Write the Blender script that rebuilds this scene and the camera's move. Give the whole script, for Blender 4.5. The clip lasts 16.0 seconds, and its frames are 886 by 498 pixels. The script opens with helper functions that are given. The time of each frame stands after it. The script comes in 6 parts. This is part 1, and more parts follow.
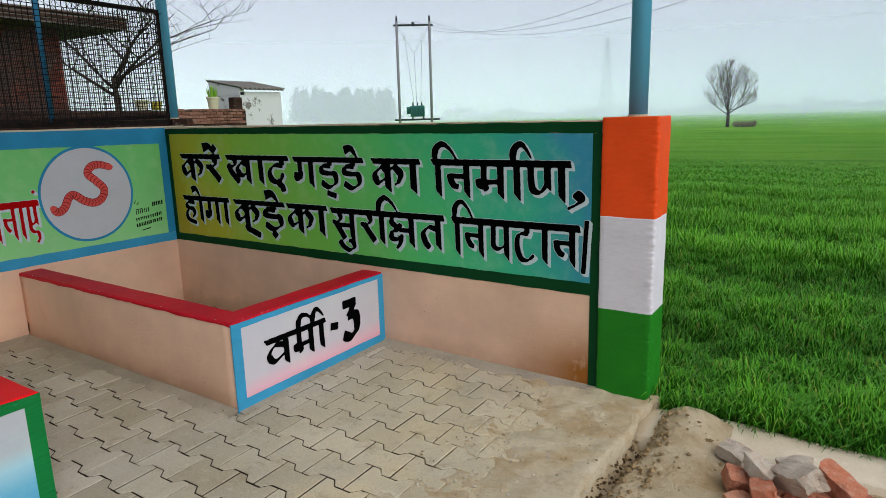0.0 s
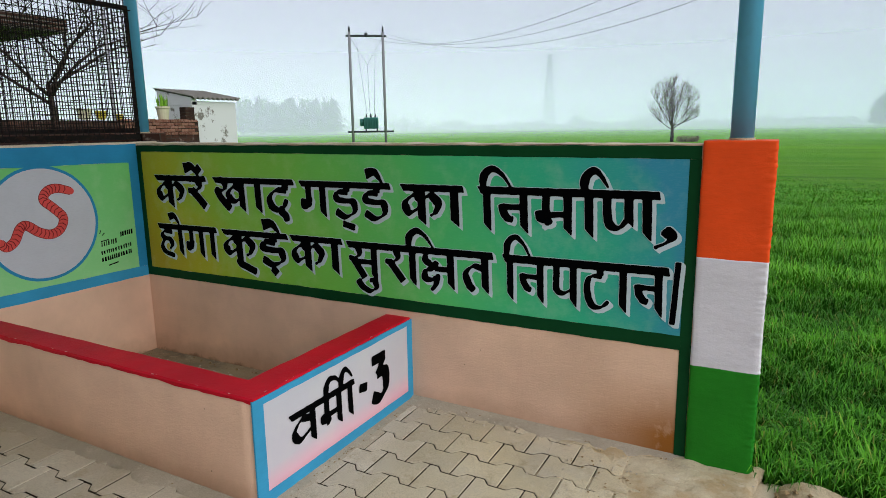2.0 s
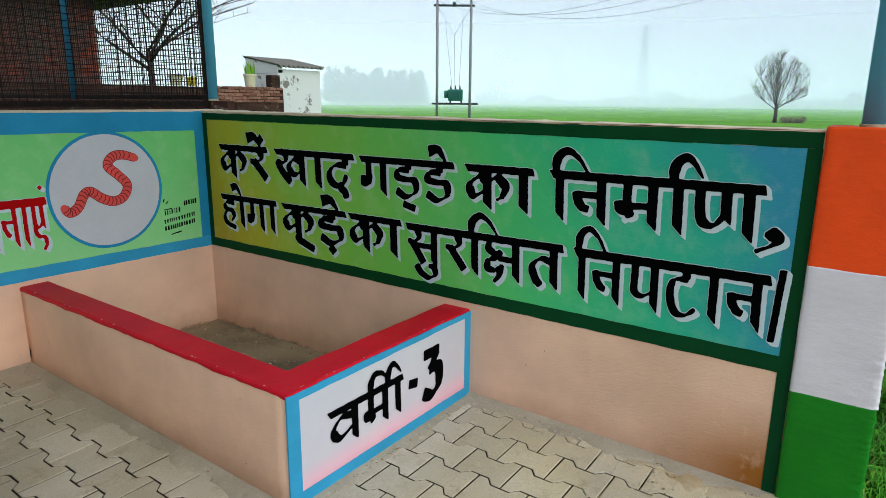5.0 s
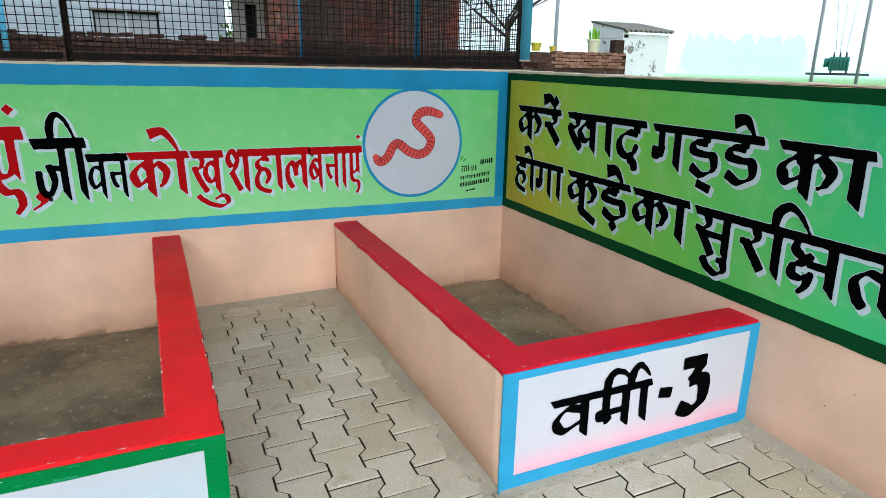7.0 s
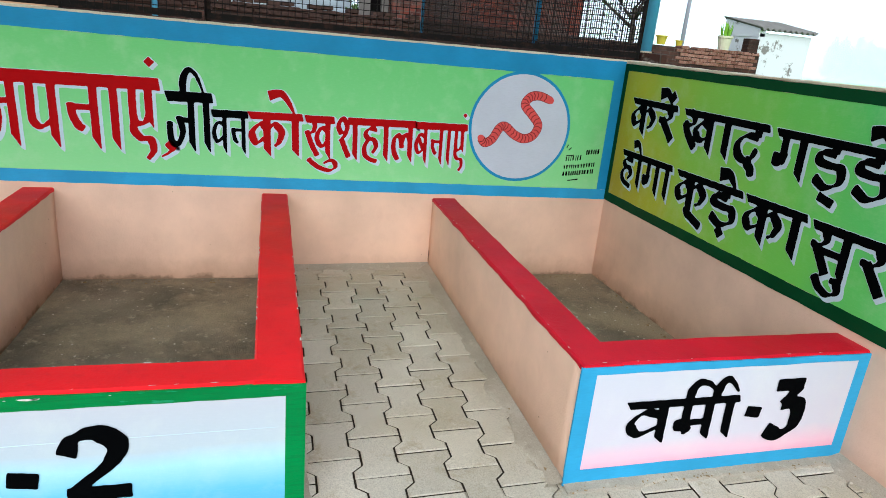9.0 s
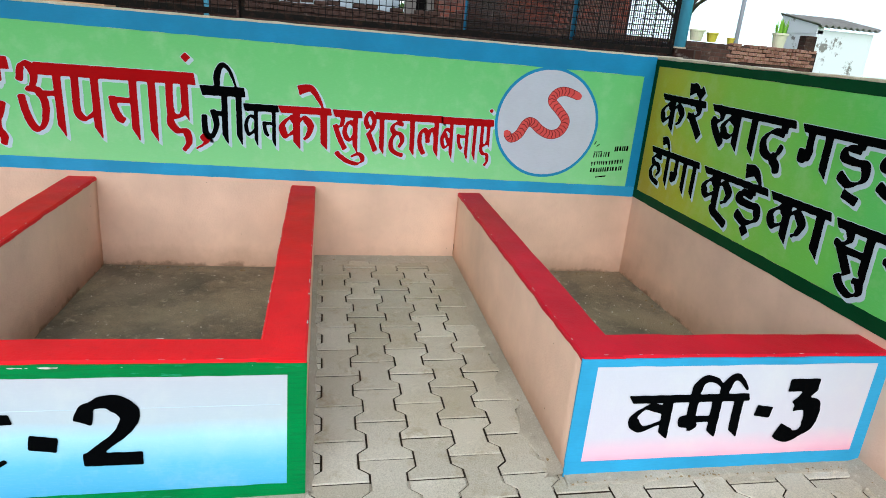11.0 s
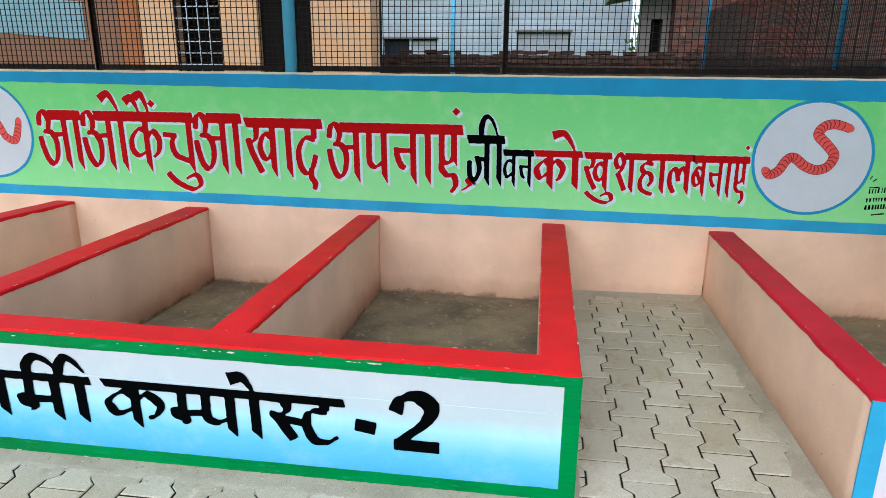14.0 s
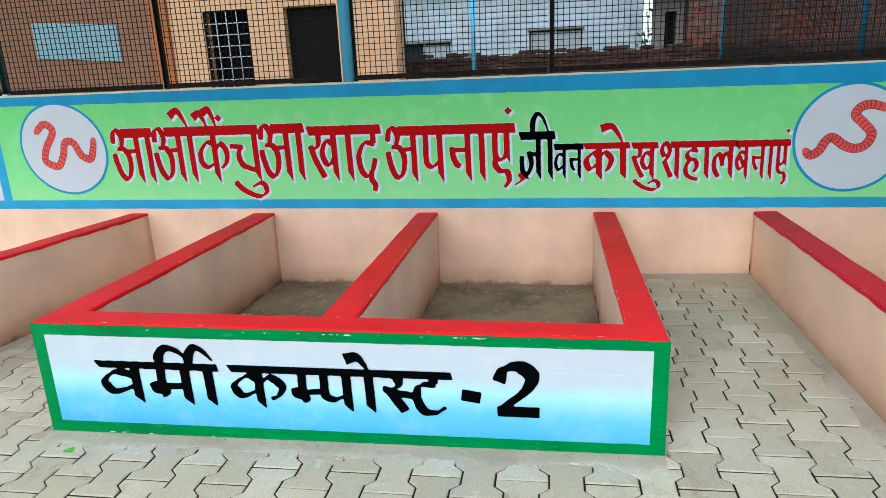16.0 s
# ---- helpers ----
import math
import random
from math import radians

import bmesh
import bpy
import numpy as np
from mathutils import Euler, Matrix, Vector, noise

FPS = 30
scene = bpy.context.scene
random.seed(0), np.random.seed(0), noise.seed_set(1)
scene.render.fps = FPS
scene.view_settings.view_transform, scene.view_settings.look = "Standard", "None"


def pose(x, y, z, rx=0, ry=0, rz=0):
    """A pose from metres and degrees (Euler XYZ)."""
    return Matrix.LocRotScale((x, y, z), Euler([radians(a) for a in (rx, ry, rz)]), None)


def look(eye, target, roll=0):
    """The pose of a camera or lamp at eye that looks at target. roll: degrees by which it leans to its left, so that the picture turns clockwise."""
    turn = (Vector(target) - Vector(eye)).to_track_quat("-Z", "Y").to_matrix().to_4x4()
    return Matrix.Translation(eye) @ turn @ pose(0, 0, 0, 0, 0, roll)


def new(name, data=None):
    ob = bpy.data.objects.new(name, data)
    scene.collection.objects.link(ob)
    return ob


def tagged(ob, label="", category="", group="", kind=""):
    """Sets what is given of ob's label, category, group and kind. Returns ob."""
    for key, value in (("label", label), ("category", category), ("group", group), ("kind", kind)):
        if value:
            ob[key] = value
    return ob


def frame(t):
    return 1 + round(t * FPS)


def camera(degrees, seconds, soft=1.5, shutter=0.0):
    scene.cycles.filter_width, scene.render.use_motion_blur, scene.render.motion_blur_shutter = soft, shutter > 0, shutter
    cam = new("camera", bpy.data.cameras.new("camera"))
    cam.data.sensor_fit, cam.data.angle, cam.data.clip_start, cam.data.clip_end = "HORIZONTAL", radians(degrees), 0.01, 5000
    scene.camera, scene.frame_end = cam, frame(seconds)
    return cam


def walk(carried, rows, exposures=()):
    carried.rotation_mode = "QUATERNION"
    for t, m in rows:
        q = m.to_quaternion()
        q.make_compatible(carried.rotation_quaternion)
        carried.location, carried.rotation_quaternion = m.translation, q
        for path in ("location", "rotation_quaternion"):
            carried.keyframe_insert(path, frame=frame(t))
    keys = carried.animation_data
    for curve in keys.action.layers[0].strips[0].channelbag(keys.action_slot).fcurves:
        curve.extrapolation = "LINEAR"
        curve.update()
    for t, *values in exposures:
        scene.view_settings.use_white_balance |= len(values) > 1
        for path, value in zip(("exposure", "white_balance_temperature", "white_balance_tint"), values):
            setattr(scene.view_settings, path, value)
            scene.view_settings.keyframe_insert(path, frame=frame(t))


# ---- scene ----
cam = camera(69.8, 16.0, soft=0.75)
PATH = [
    (0, (5.215, -3.542, 1.618), (4.154, -1.896, 1.211), -1.5),
    (0.5, (4.982, -3.506, 1.606), (4.025, -1.803, 1.178), -0.4),
    (1, (4.723, -3.377, 1.642), (3.727, -1.695, 1.219), -1.2),
    (1.5, (4.579, -3.328, 1.67), (3.579, -1.64, 1.278), -0.6),
    (2, (4.34, -3.249, 1.672), (3.424, -1.511, 1.297), -0.9),
    (2.5, (4.141, -3.182, 1.695), (3.368, -1.379, 1.308), -1.5),
    (3, (4.09, -3.175, 1.687), (3.295, -1.379, 1.31), -0.9),
    (3.2, (4.095, -3.171, 1.689), (3.321, -1.367, 1.304), -1.0),
    (5.3, (4.255, -2.864, 1.678), (3.055, -1.337, 1.198), 0.1),
    (5.5, (4.241, -2.836, 1.691), (2.994, -1.355, 1.19), -0.4),
    (6, (4.171, -2.767, 1.667), (2.825, -1.412, 1.072), -1.5),
    (6.5, (4.181, -2.616, 1.625), (2.574, -1.565, 1.065), 1.3),
    (7, (4.252, -2.488, 1.633), (2.512, -1.678, 1.074), 1.1),
    (7.5, (4.298, -2.475, 1.629), (2.516, -1.797, 1.022), 2.0),
    (8, (4.304, -2.478, 1.631), (2.497, -1.878, 1.019), 2.9),
    (8.5, (4.289, -2.466, 1.631), (2.47, -1.925, 0.999), 4.1),
    (9, (4.272, -2.48, 1.619), (2.446, -1.952, 0.998), 5.2),
    (9.2, (4.269, -2.478, 1.613), (2.438, -1.994, 0.972), 4.5),
    (11.3, (4.391, -2.292, 1.609), (2.522, -1.959, 0.979), 5.4),
    (11.5, (4.41, -2.271, 1.611), (2.525, -2.035, 0.987), 4.4),
    (12, (4.426, -2.266, 1.608), (2.521, -2.163, 1.008), 4.1),
    (12.5, (4.444, -2.301, 1.616), (2.522, -2.279, 1.065), 3.0),
    (13, (4.47, -2.351, 1.594), (2.552, -2.435, 1.033), 1.9),
    (13.5, (4.506, -2.415, 1.612), (2.596, -2.594, 1.045), 1.4),
    (14, (4.617, -2.555, 1.616), (2.712, -2.848, 1.081), 0.5),
    (14.5, (4.733, -2.664, 1.611), (2.818, -2.916, 1.094), -0.1),
    (15, (4.837, -2.736, 1.622), (2.906, -2.97, 1.155), 0.8),
    (15.5, (4.891, -2.766, 1.614), (2.958, -2.997, 1.155), 0.3),
    (16, (4.96, -2.859, 1.628), (3.059, -3.191, 1.101), -2.5),
]
walk(cam, [(t, look(eye, target, roll)) for t, eye, target, roll in PATH],
     exposures=[(0, -0.08, 6600, 11), (3.0, 0.02, 6550, 10), (5.5, 0.28, 6200, 5), (6.5, 0.66, 6000, 5), (7.0, 0.68, 6000, 5), (9.0, 0.78, 6000, 7), (12.5, 0.76, 5950, 6), (16.0, 0.76, 5850, 4)])

# ---- light ----
world = bpy.data.worlds.new("overcast_sky")
scene.world = world
world.use_nodes = True
wn = world.node_tree.nodes
wl = world.node_tree.links
bg = wn["Background"]
sky = wn.new("ShaderNodeTexSky")
sky.sky_type = "NISHITA"
sky.sun_disc = False
sky.sun_elevation, sky.sun_rotation = radians(39), radians(106)
sky.air_density, sky.dust_density = 1.0, 4.0
dim = wn.new("ShaderNodeVectorMath")
dim.operation = "SCALE"
dim.inputs["Scale"].default_value = 0.10
wl.new(sky.outputs[0], dim.inputs[0])
fog = wn.new("ShaderNodeMix")
fog.data_type = "RGBA"
fog.inputs["Factor"].default_value = 0.9
fog.inputs["B"].default_value = (0.735, 0.785, 0.955, 1)
wl.new(dim.outputs[0], fog.inputs["A"])
wl.new(fog.outputs["Result"], bg.inputs["Color"])
bg.inputs["Strength"].default_value = 0.81
sun = new("sun", bpy.data.lights.new("sun", "SUN"))
sun.data.energy, sun.data.angle, sun.data.color = 1.95, radians(60), (1.0, 0.975, 0.94)
sun.matrix_world = look((9.8, -2.8, 8.3), (0, 0, 0))


# ---- materials ----
def lin(hexa):
    out = []
    for i in (0, 2, 4):
        c = int(hexa[i:i + 2], 16) / 255
        out.append(c / 12.92 if c <= 0.04045 else ((c + 0.055) / 1.055) ** 2.4)
    return (*out, 1)


def shade(c, f):
    return (*[min(1, v * f) for v in c[:3]], 1)


class Nodes:
    """A small builder for a node material."""

    def __init__(self, name, rough=0.7):
        self.mat = bpy.data.materials.new(name)
        self.mat.use_nodes = True
        self.t = self.mat.node_tree
        self.bsdf = self.t.nodes["Principled BSDF"]
        self.bsdf.inputs["Roughness"].default_value = rough
        self.bsdf.inputs["Specular IOR Level"].default_value = 0.16
        self.pos = self.t.nodes.new("ShaderNodeNewGeometry").outputs["Position"]

    def link(self, a, b):
        self.t.links.new(a, b)

    def noise(self, scale, detail=4, rough=0.55, vec=None, stretch=None):
        n = self.t.nodes.new("ShaderNodeTexNoise")
        n.inputs["Scale"].default_value = scale
        n.inputs["Detail"].default_value = detail
        n.inputs["Roughness"].default_value = rough
        v = vec or self.pos
        if stretch:
            m = self.t.nodes.new("ShaderNodeMapping")
            m.inputs["Scale"].default_value = stretch
            self.link(v, m.inputs["Vector"])
            v = m.outputs[0]
        self.link(v, n.inputs["Vector"])
        return n.outputs["Fac"]

    def axis(self, i):
        s = self.t.nodes.new("ShaderNodeSeparateXYZ")
        self.link(self.pos, s.inputs[0])
        return s.outputs[i]

    def fit(self, v, a, b, c=0.0, d=1.0):
        r = self.t.nodes.new("ShaderNodeMapRange")
        for k, x in zip(("From Min", "From Max", "To Min", "To Max"), (a, b, c, d)):
            r.inputs[k].default_value = x
        self.link(v, r.inputs["Value"])
        return r.outputs[0]

    def mul(self, a, b, op="MULTIPLY"):
        m = self.t.nodes.new("ShaderNodeMath")
        m.operation = op
        for i, v in enumerate((a, b)):
            if isinstance(v, (int, float)):
                m.inputs[i].default_value = v
            else:
                self.link(v, m.inputs[i])
        return m.outputs[0]

    def mix(self, f, a, b, mode="MIX"):
        m = self.t.nodes.new("ShaderNodeMix")
        m.data_type, m.blend_type = "RGBA", mode
        for sock, v in ((m.inputs["Factor"], f), (m.inputs["A"], a), (m.inputs["B"], b)):
            if isinstance(v, (int, float, tuple)):
                sock.default_value = v
            else:
                self.link(v, sock)
        return m.outputs["Result"]

    def ramp(self, v, stops):
        r = self.t.nodes.new("ShaderNodeValToRGB")
        e = r.color_ramp.elements
        while len(e) < len(stops):
            e.new(0.5)
        for el, (p, c) in zip(e, stops):
            el.position, el.color = p, c
        self.link(v, r.inputs[0])
        return r.outputs[0]

    def random(self):
        return self.t.nodes.new("ShaderNodeObjectInfo").outputs["Random"]

    def island(self):
        return self.t.nodes.new("ShaderNodeNewGeometry").outputs["Random Per Island"]

    def bump(self, height, strength=0.3, dist=0.01):
        b = self.t.nodes.new("ShaderNodeBump")
        b.inputs["Strength"].default_value = strength
        b.inputs["Distance"].default_value = dist
        self.link(height, b.inputs["Height"])
        self.link(b.outputs[0], self.bsdf.inputs["Normal"])

    def done(self, colour):
        if isinstance(colour, tuple):
            self.bsdf.inputs["Base Color"].default_value = colour
        else:
            self.link(colour, self.bsdf.inputs["Base Color"])
        return self.mat


def paint(name, hexa, rough=0.5, var=0.12, relief=0.25, gloss=0.16):
    """Hand-brushed enamel on plaster: brush streaks, patches and the plaster's lumps."""
    n = Nodes(name, rough)
    n.bsdf.inputs["Specular IOR Level"].default_value = gloss
    c = lin(hexa)
    col = n.mix(n.fit(n.noise(3.5), 0.3, 0.7), shade(c, 1 - var), shade(c, 1 + var))
    col = n.mix(n.fit(n.noise(26, 5, 0.7, stretch=(1, 1, 6)), 0.45, 0.75, 0, 0.35), col, shade(c, 0.78))
    h = n.mix(0.35, n.noise(14, 3), n.noise(90, 4, 0.7))
    n.bump(h, relief, 0.006)
    n.link(n.fit(n.noise(9), 0.2, 0.8, rough - 0.1, rough + 0.15), n.bsdf.inputs["Roughness"])
    return n.done(col)


def gradient_paint(name, axis, lo, hi, stops, rough=0.5):
    """Sprayed colours that run into one another along one axis."""
    n = Nodes(name, rough)
    n.bsdf.inputs["Specular IOR Level"].default_value = 0.4
    wob = n.fit(n.noise(2.2), 0, 1, -0.09, 0.09)
    v = n.mul(n.fit(n.axis(axis), lo, hi), wob, "ADD")
    if axis == 0:
        v = n.mul(v, n.fit(n.axis(2), 0.6, 1.5, -0.03, 0.05), "ADD")
    col = n.ramp(v, [(p, lin(h)) for p, h in stops])
    col = n.mix(n.fit(n.noise(30, 5, 0.7, stretch=(1, 1, 6)), 0.5, 0.8, 0, 0.05), col, lin("ffffff"))
    col = n.mix(n.fit(n.noise(5, 5, 0.65), 0.5, 0.75, 0, 0.14), col, lin("e8f0d8"))
    n.bump(n.mix(0.35, n.noise(14, 3), n.noise(90, 4, 0.7)), 0.25, 0.006)
    return n.done(col)


def plaster_mat():
    n = Nodes("peach_plaster", 0.75)
    c = lin("e9c4a9")
    col = n.mix(n.fit(n.noise(2.2, 5), 0.3, 0.72), shade(c, 0.86), shade(c, 1.1))
    col = n.mix(n.fit(n.noise(11, 6, 0.7), 0.55, 0.85, 0, 0.4), col, lin("dab096"))
    col = n.mix(n.fit(n.noise(5, 5, 0.7, stretch=(1.2, 1.2, 0.6)), 0.55, 0.8, 0, 0.28), col, lin("cfa48c"))
    col = n.mix(n.fit(n.noise(48, 5, 0.8), 0.6, 0.8, 0, 0.35), col, lin("f0d6c6"))
    # damp, dirty foot of the walls, with an uneven upper line
    z = n.mul(n.axis(2), n.fit(n.noise(5, 5, 0.7), 0, 1, -0.10, 0.10), "ADD")
    col = n.mix(n.fit(z, 0.12, -0.06, 0, 0.6), col, lin("ab8265"))
    col = n.mix(n.fit(z, -0.02, -0.05, 0, 0.7), col, lin("7a6450"))
    # the rusty damp patch beside the flag pillar
    x = n.fit(n.axis(0), 3.35, 3.9)
    damp = n.mul(n.mul(x, n.fit(n.axis(2), 0.40, 0.08)), n.fit(n.noise(7, 6, 0.7), 0.12, 0.45))
    col = n.mix(n.mul(damp, 1.0), col, lin("9a6228"))
    # tiny dark pits
    v = n.t.nodes.new("ShaderNodeTexVoronoi")
    v.inputs["Scale"].default_value = 7.0
    n.link(n.pos, v.inputs["Vector"])
    col = n.mix(n.fit(v.outputs["Distance"], 0.035, 0.02, 0, 0.7), col, lin("6b4a3a"))
    h = n.mix(0.5, n.noise(7, 4), n.noise(70, 5, 0.7))
    n.bump(h, 0.6, 0.010)
    return n.done(col)


def cement_mat(name, a, b, spots="c9bfa8", scale=3.0, bump=0.5, stain="", grit=0.35):
    n = Nodes(name, 0.9)
    col = n.mix(n.fit(n.noise(scale, 6, 0.6), 0.35, 0.68), lin(a), lin(b))
    col = n.mix(n.fit(n.noise(scale * 9, 6, 0.75), 0.56, 0.72, 0, 0.7), col, lin(spots))
    col = n.mix(n.fit(n.noise(scale * 2.3, 4), 0.6, 0.8, 0, 0.5), col, shade(lin(a), 0.6))
    if stain:
        col = n.mix(n.fit(n.noise(scale * 0.9, 6, 0.7), 0.46, 0.62, 0, 0.65), col, lin(stain))
        col = n.mix(n.fit(n.noise(scale * 6, 6, 0.8), 0.56, 0.68, 0, 0.4), col, shade(lin(stain), 0.6))
    col = n.mix(n.fit(n.noise(170, 3, 0.8), 0.45, 0.68, 0, grit), col, shade(lin(a), 0.4))
    n.bump(n.mix(0.5, n.noise(scale * 5, 6, 0.7), n.noise(120, 5, 0.75)), bump, 0.012)
    return n.done(col)


def paver_mat():
    n = Nodes("paver_concrete", 0.85)
    c = n.mix(n.random(), lin("b8b19f"), lin("dcd6c5"))
    c = n.mix(n.fit(n.noise(2.0, 5), 0.35, 0.7, 0, 0.6), c, lin("b8ab8e"))
    # earth trodden in over the outer blocks
    dust = n.mul(n.fit(n.axis(0), 2.5, 3.3), n.fit(n.noise(1.4, 5, 0.65), 0.32, 0.6))
    c = n.mix(n.mul(dust, 0.75), c, lin("e4d3aa"))
    c = n.mix(n.fit(n.noise(160, 3, 0.8), 0.42, 0.72, 0, 0.5), c, lin("6d6a62"))
    c = n.mix(n.fit(n.noise(14, 6, 0.75), 0.58, 0.76, 0, 0.6), c, lin("e6dfcc"))
    c = n.mix(n.fit(n.noise(6, 6, 0.75), 0.55, 0.70, 0, 0.6), c, lin("958462"))
    n.bump(n.mix(0.6, n.noise(18, 4), n.noise(190, 4, 0.8)), 1.0, 0.006)
    return n.done(c)


def brick_mat(name="burnt_brick", a="c87c5e", b="e0a484", fleck="d8b49c"):
    n = Nodes(name, 0.9)
    c = n.mix(n.random(), lin(a), lin(b))
    c = n.mix(n.fit(n.noise(26, 6, 0.75), 0.5, 0.68, 0, 0.7), c, lin(fleck))
    c = n.mix(n.fit(n.noise(90, 4, 0.8), 0.52, 0.68, 0, 0.6), c, shade(lin(a), 0.55))
    c = n.mix(n.fit(n.noise(9, 4), 0.58, 0.75, 0, 0.6), c, lin("6a3c2c"))
    n.bump(n.mix(0.5, n.noise(22, 6, 0.75), n.noise(70, 5, 0.75)), 1.0, 0.02)
    return n.done(c)


def brickwork_mat(name, a, b, mortar, stain="6a5348", scale=1.0, rot=0.0):
    """Rough brickwork that stays far off."""
    n = Nodes(name, 0.9)
    tex = n.t.nodes.new("ShaderNodeTexBrick")
    m = n.t.nodes.new("ShaderNodeMapping")
    m.inputs["Rotation"].default_value = (radians(90), 0, rot)
    co = n.t.nodes.new("ShaderNodeVectorMath")
    co.operation = "ADD"
    n.link(n.pos, co.inputs[0])
    w = n.noise(3.0, 3)
    n.link(n.mul(w, 0.05), co.inputs[1])
    s = n.t.nodes.new("ShaderNodeSeparateXYZ")
    n.link(co.outputs[0], s.inputs[0])
    cb = n.t.nodes.new("ShaderNodeCombineXYZ")
    n.link(n.mul(s.outputs[0], s.outputs[1], "ADD"), cb.inputs[0])
    n.link(s.outputs[2], cb.inputs[1])
    n.link(cb.outputs[0], tex.inputs["Vector"])
    for k, v in (("Scale", scale), ("Brick Width", 0.24), ("Row Height", 0.085), ("Mortar Size", 0.008)):
        tex.inputs[k].default_value = v
    tex.inputs["Color1"].default_value, tex.inputs["Color2"].default_value = lin(a), lin(b)
    tex.inputs["Mortar"].default_value = lin(mortar)
    c = n.mix(n.fit(n.noise(0.9, 7, 0.75), 0.40, 0.60, 0, 0.85), tex.outputs["Color"], lin(stain))
    c = n.mix(n.fit(n.noise(7, 4, 0.7), 0.55, 0.7, 0, 0.7), c, shade(lin(a), 0.35))
    c = n.mix(n.fit(n.noise(5.3, 4, 0.7), 0.6, 0.7, 0, 0.5), c, lin("8a8078"))
    n.bump(n.mul(tex.outputs["Fac"], -1.0), 0.6, 0.02)
    return n.done(c)


def metal_mat(name, hexa, rough=0.5, rust=0.3):
    n = Nodes(name, rough)
    c = n.mix(n.fit(n.noise(18, 5, 0.7), 0.5, 0.75, 0, rust), lin(hexa), lin("4a2d20"))
    n.bump(n.noise(60, 3), 0.1, 0.003)
    return n.done(c)


def plain_mat(name, hexa, rough=0.8, var=0.15, scale=4.0):
    n = Nodes(name, rough)
    c = lin(hexa)
    col = n.mix(n.fit(n.noise(scale, 5, 0.65), 0.3, 0.7), shade(c, 1 - var), shade(c, 1 + var))
    n.bump(n.noise(scale * 8, 4, 0.7), 0.25, 0.01)
    return n.done(col)


def leaf_mat(name, a, b, dry="9a9a4a"):
    n = Nodes(name, 0.55)
    c = n.mix(n.island(), lin(a), lin(b))
    c = n.mix(n.fit(n.island(), 0.94, 0.97), c, lin(dry))
    c = n.mix(n.fit(n.noise(0.35, 4), 0.35, 0.7, 0, 0.4), c, shade(lin(a), 0.8))
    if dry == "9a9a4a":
        # young blades: yellowish at the tip; shade among the blades coloured into the foot
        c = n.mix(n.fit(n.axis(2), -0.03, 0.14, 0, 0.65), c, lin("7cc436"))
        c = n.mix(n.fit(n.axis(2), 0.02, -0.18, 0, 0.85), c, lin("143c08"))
    return n.done(c)


def field_mat():
    n = Nodes("wheat_field_green", 0.8)
    c = n.mix(n.fit(n.noise(0.12, 6, 0.6), 0.35, 0.68), lin("58a814"), lin("7cc02a"))
    c = n.mix(n.fit(n.noise(0.6, 5, 0.7, stretch=(0.12, 1.4, 1)), 0.5, 0.72, 0, 0.7), c, lin("93bd48"))
    c = n.mix(n.fit(n.noise(0.33, 5, 0.7, stretch=(0.1, 1.2, 1)), 0.56, 0.66, 0, 0.55), c, lin("3c7c18"))
    c = n.mix(n.fit(n.noise(9, 4, 0.8), 0.4, 0.7, 0, 0.3), c, lin("2f6a14"))
    n.bump(n.noise(12, 5, 0.8), 1.0, 0.2)
    return n.done(c)


# Far haze put into pale see-through sheets, tinted close to the sky.
def haze_veil_mat(name, thick):
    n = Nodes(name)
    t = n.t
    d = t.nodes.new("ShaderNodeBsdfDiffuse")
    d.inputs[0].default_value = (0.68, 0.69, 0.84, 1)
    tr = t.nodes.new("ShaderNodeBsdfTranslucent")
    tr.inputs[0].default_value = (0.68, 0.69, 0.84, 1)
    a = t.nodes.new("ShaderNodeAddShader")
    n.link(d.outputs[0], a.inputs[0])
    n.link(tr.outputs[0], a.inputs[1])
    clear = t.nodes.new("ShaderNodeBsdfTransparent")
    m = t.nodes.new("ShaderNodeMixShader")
    # the veil fades out upwards so that no top edge shows against the sky
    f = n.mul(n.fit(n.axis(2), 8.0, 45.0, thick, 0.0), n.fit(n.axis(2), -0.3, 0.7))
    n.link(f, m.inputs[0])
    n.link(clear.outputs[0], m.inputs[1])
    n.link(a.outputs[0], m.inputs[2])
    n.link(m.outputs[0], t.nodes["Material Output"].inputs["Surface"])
    return n.mat


M_PLASTER = plaster_mat()
M_BLUE = paint("sky_blue_enamel", "2a8cba")
M_LIGHTBLUE = paint("light_blue_enamel", "3a9cc8")
M_FIELD_A = gradient_paint("leaf_green_field", 2, 0.6, 1.55, [(0.0, "92dc92"), (0.5, "7cd282"), (1.0, "6cca70")])
M_WHITE = paint("white_enamel", "c6cbd4", var=0.04)
def rim_mat(name, hexa):
    n = Nodes(name, 0.5)
    c = lin(hexa)
    col = n.mix(n.fit(n.noise(3.5), 0.3, 0.7), shade(c, 0.85), shade(c, 1.12))
    col = n.mix(n.fit(n.noise(24, 5, 0.7), 0.55, 0.8, 0, 0.35), col, shade(c, 0.5))
    # chips where the enamel has flaked off
    col = n.mix(n.mul(n.fit(n.noise(70, 4, 0.7), 0.72, 0.76), n.fit(n.noise(4, 2), 0.58, 0.66)), col, lin("d8c8bc"))
    n.bump(n.mix(0.35, n.noise(14, 3), n.noise(90, 4, 0.7)), 0.4, 0.008)
    return n.done(col)


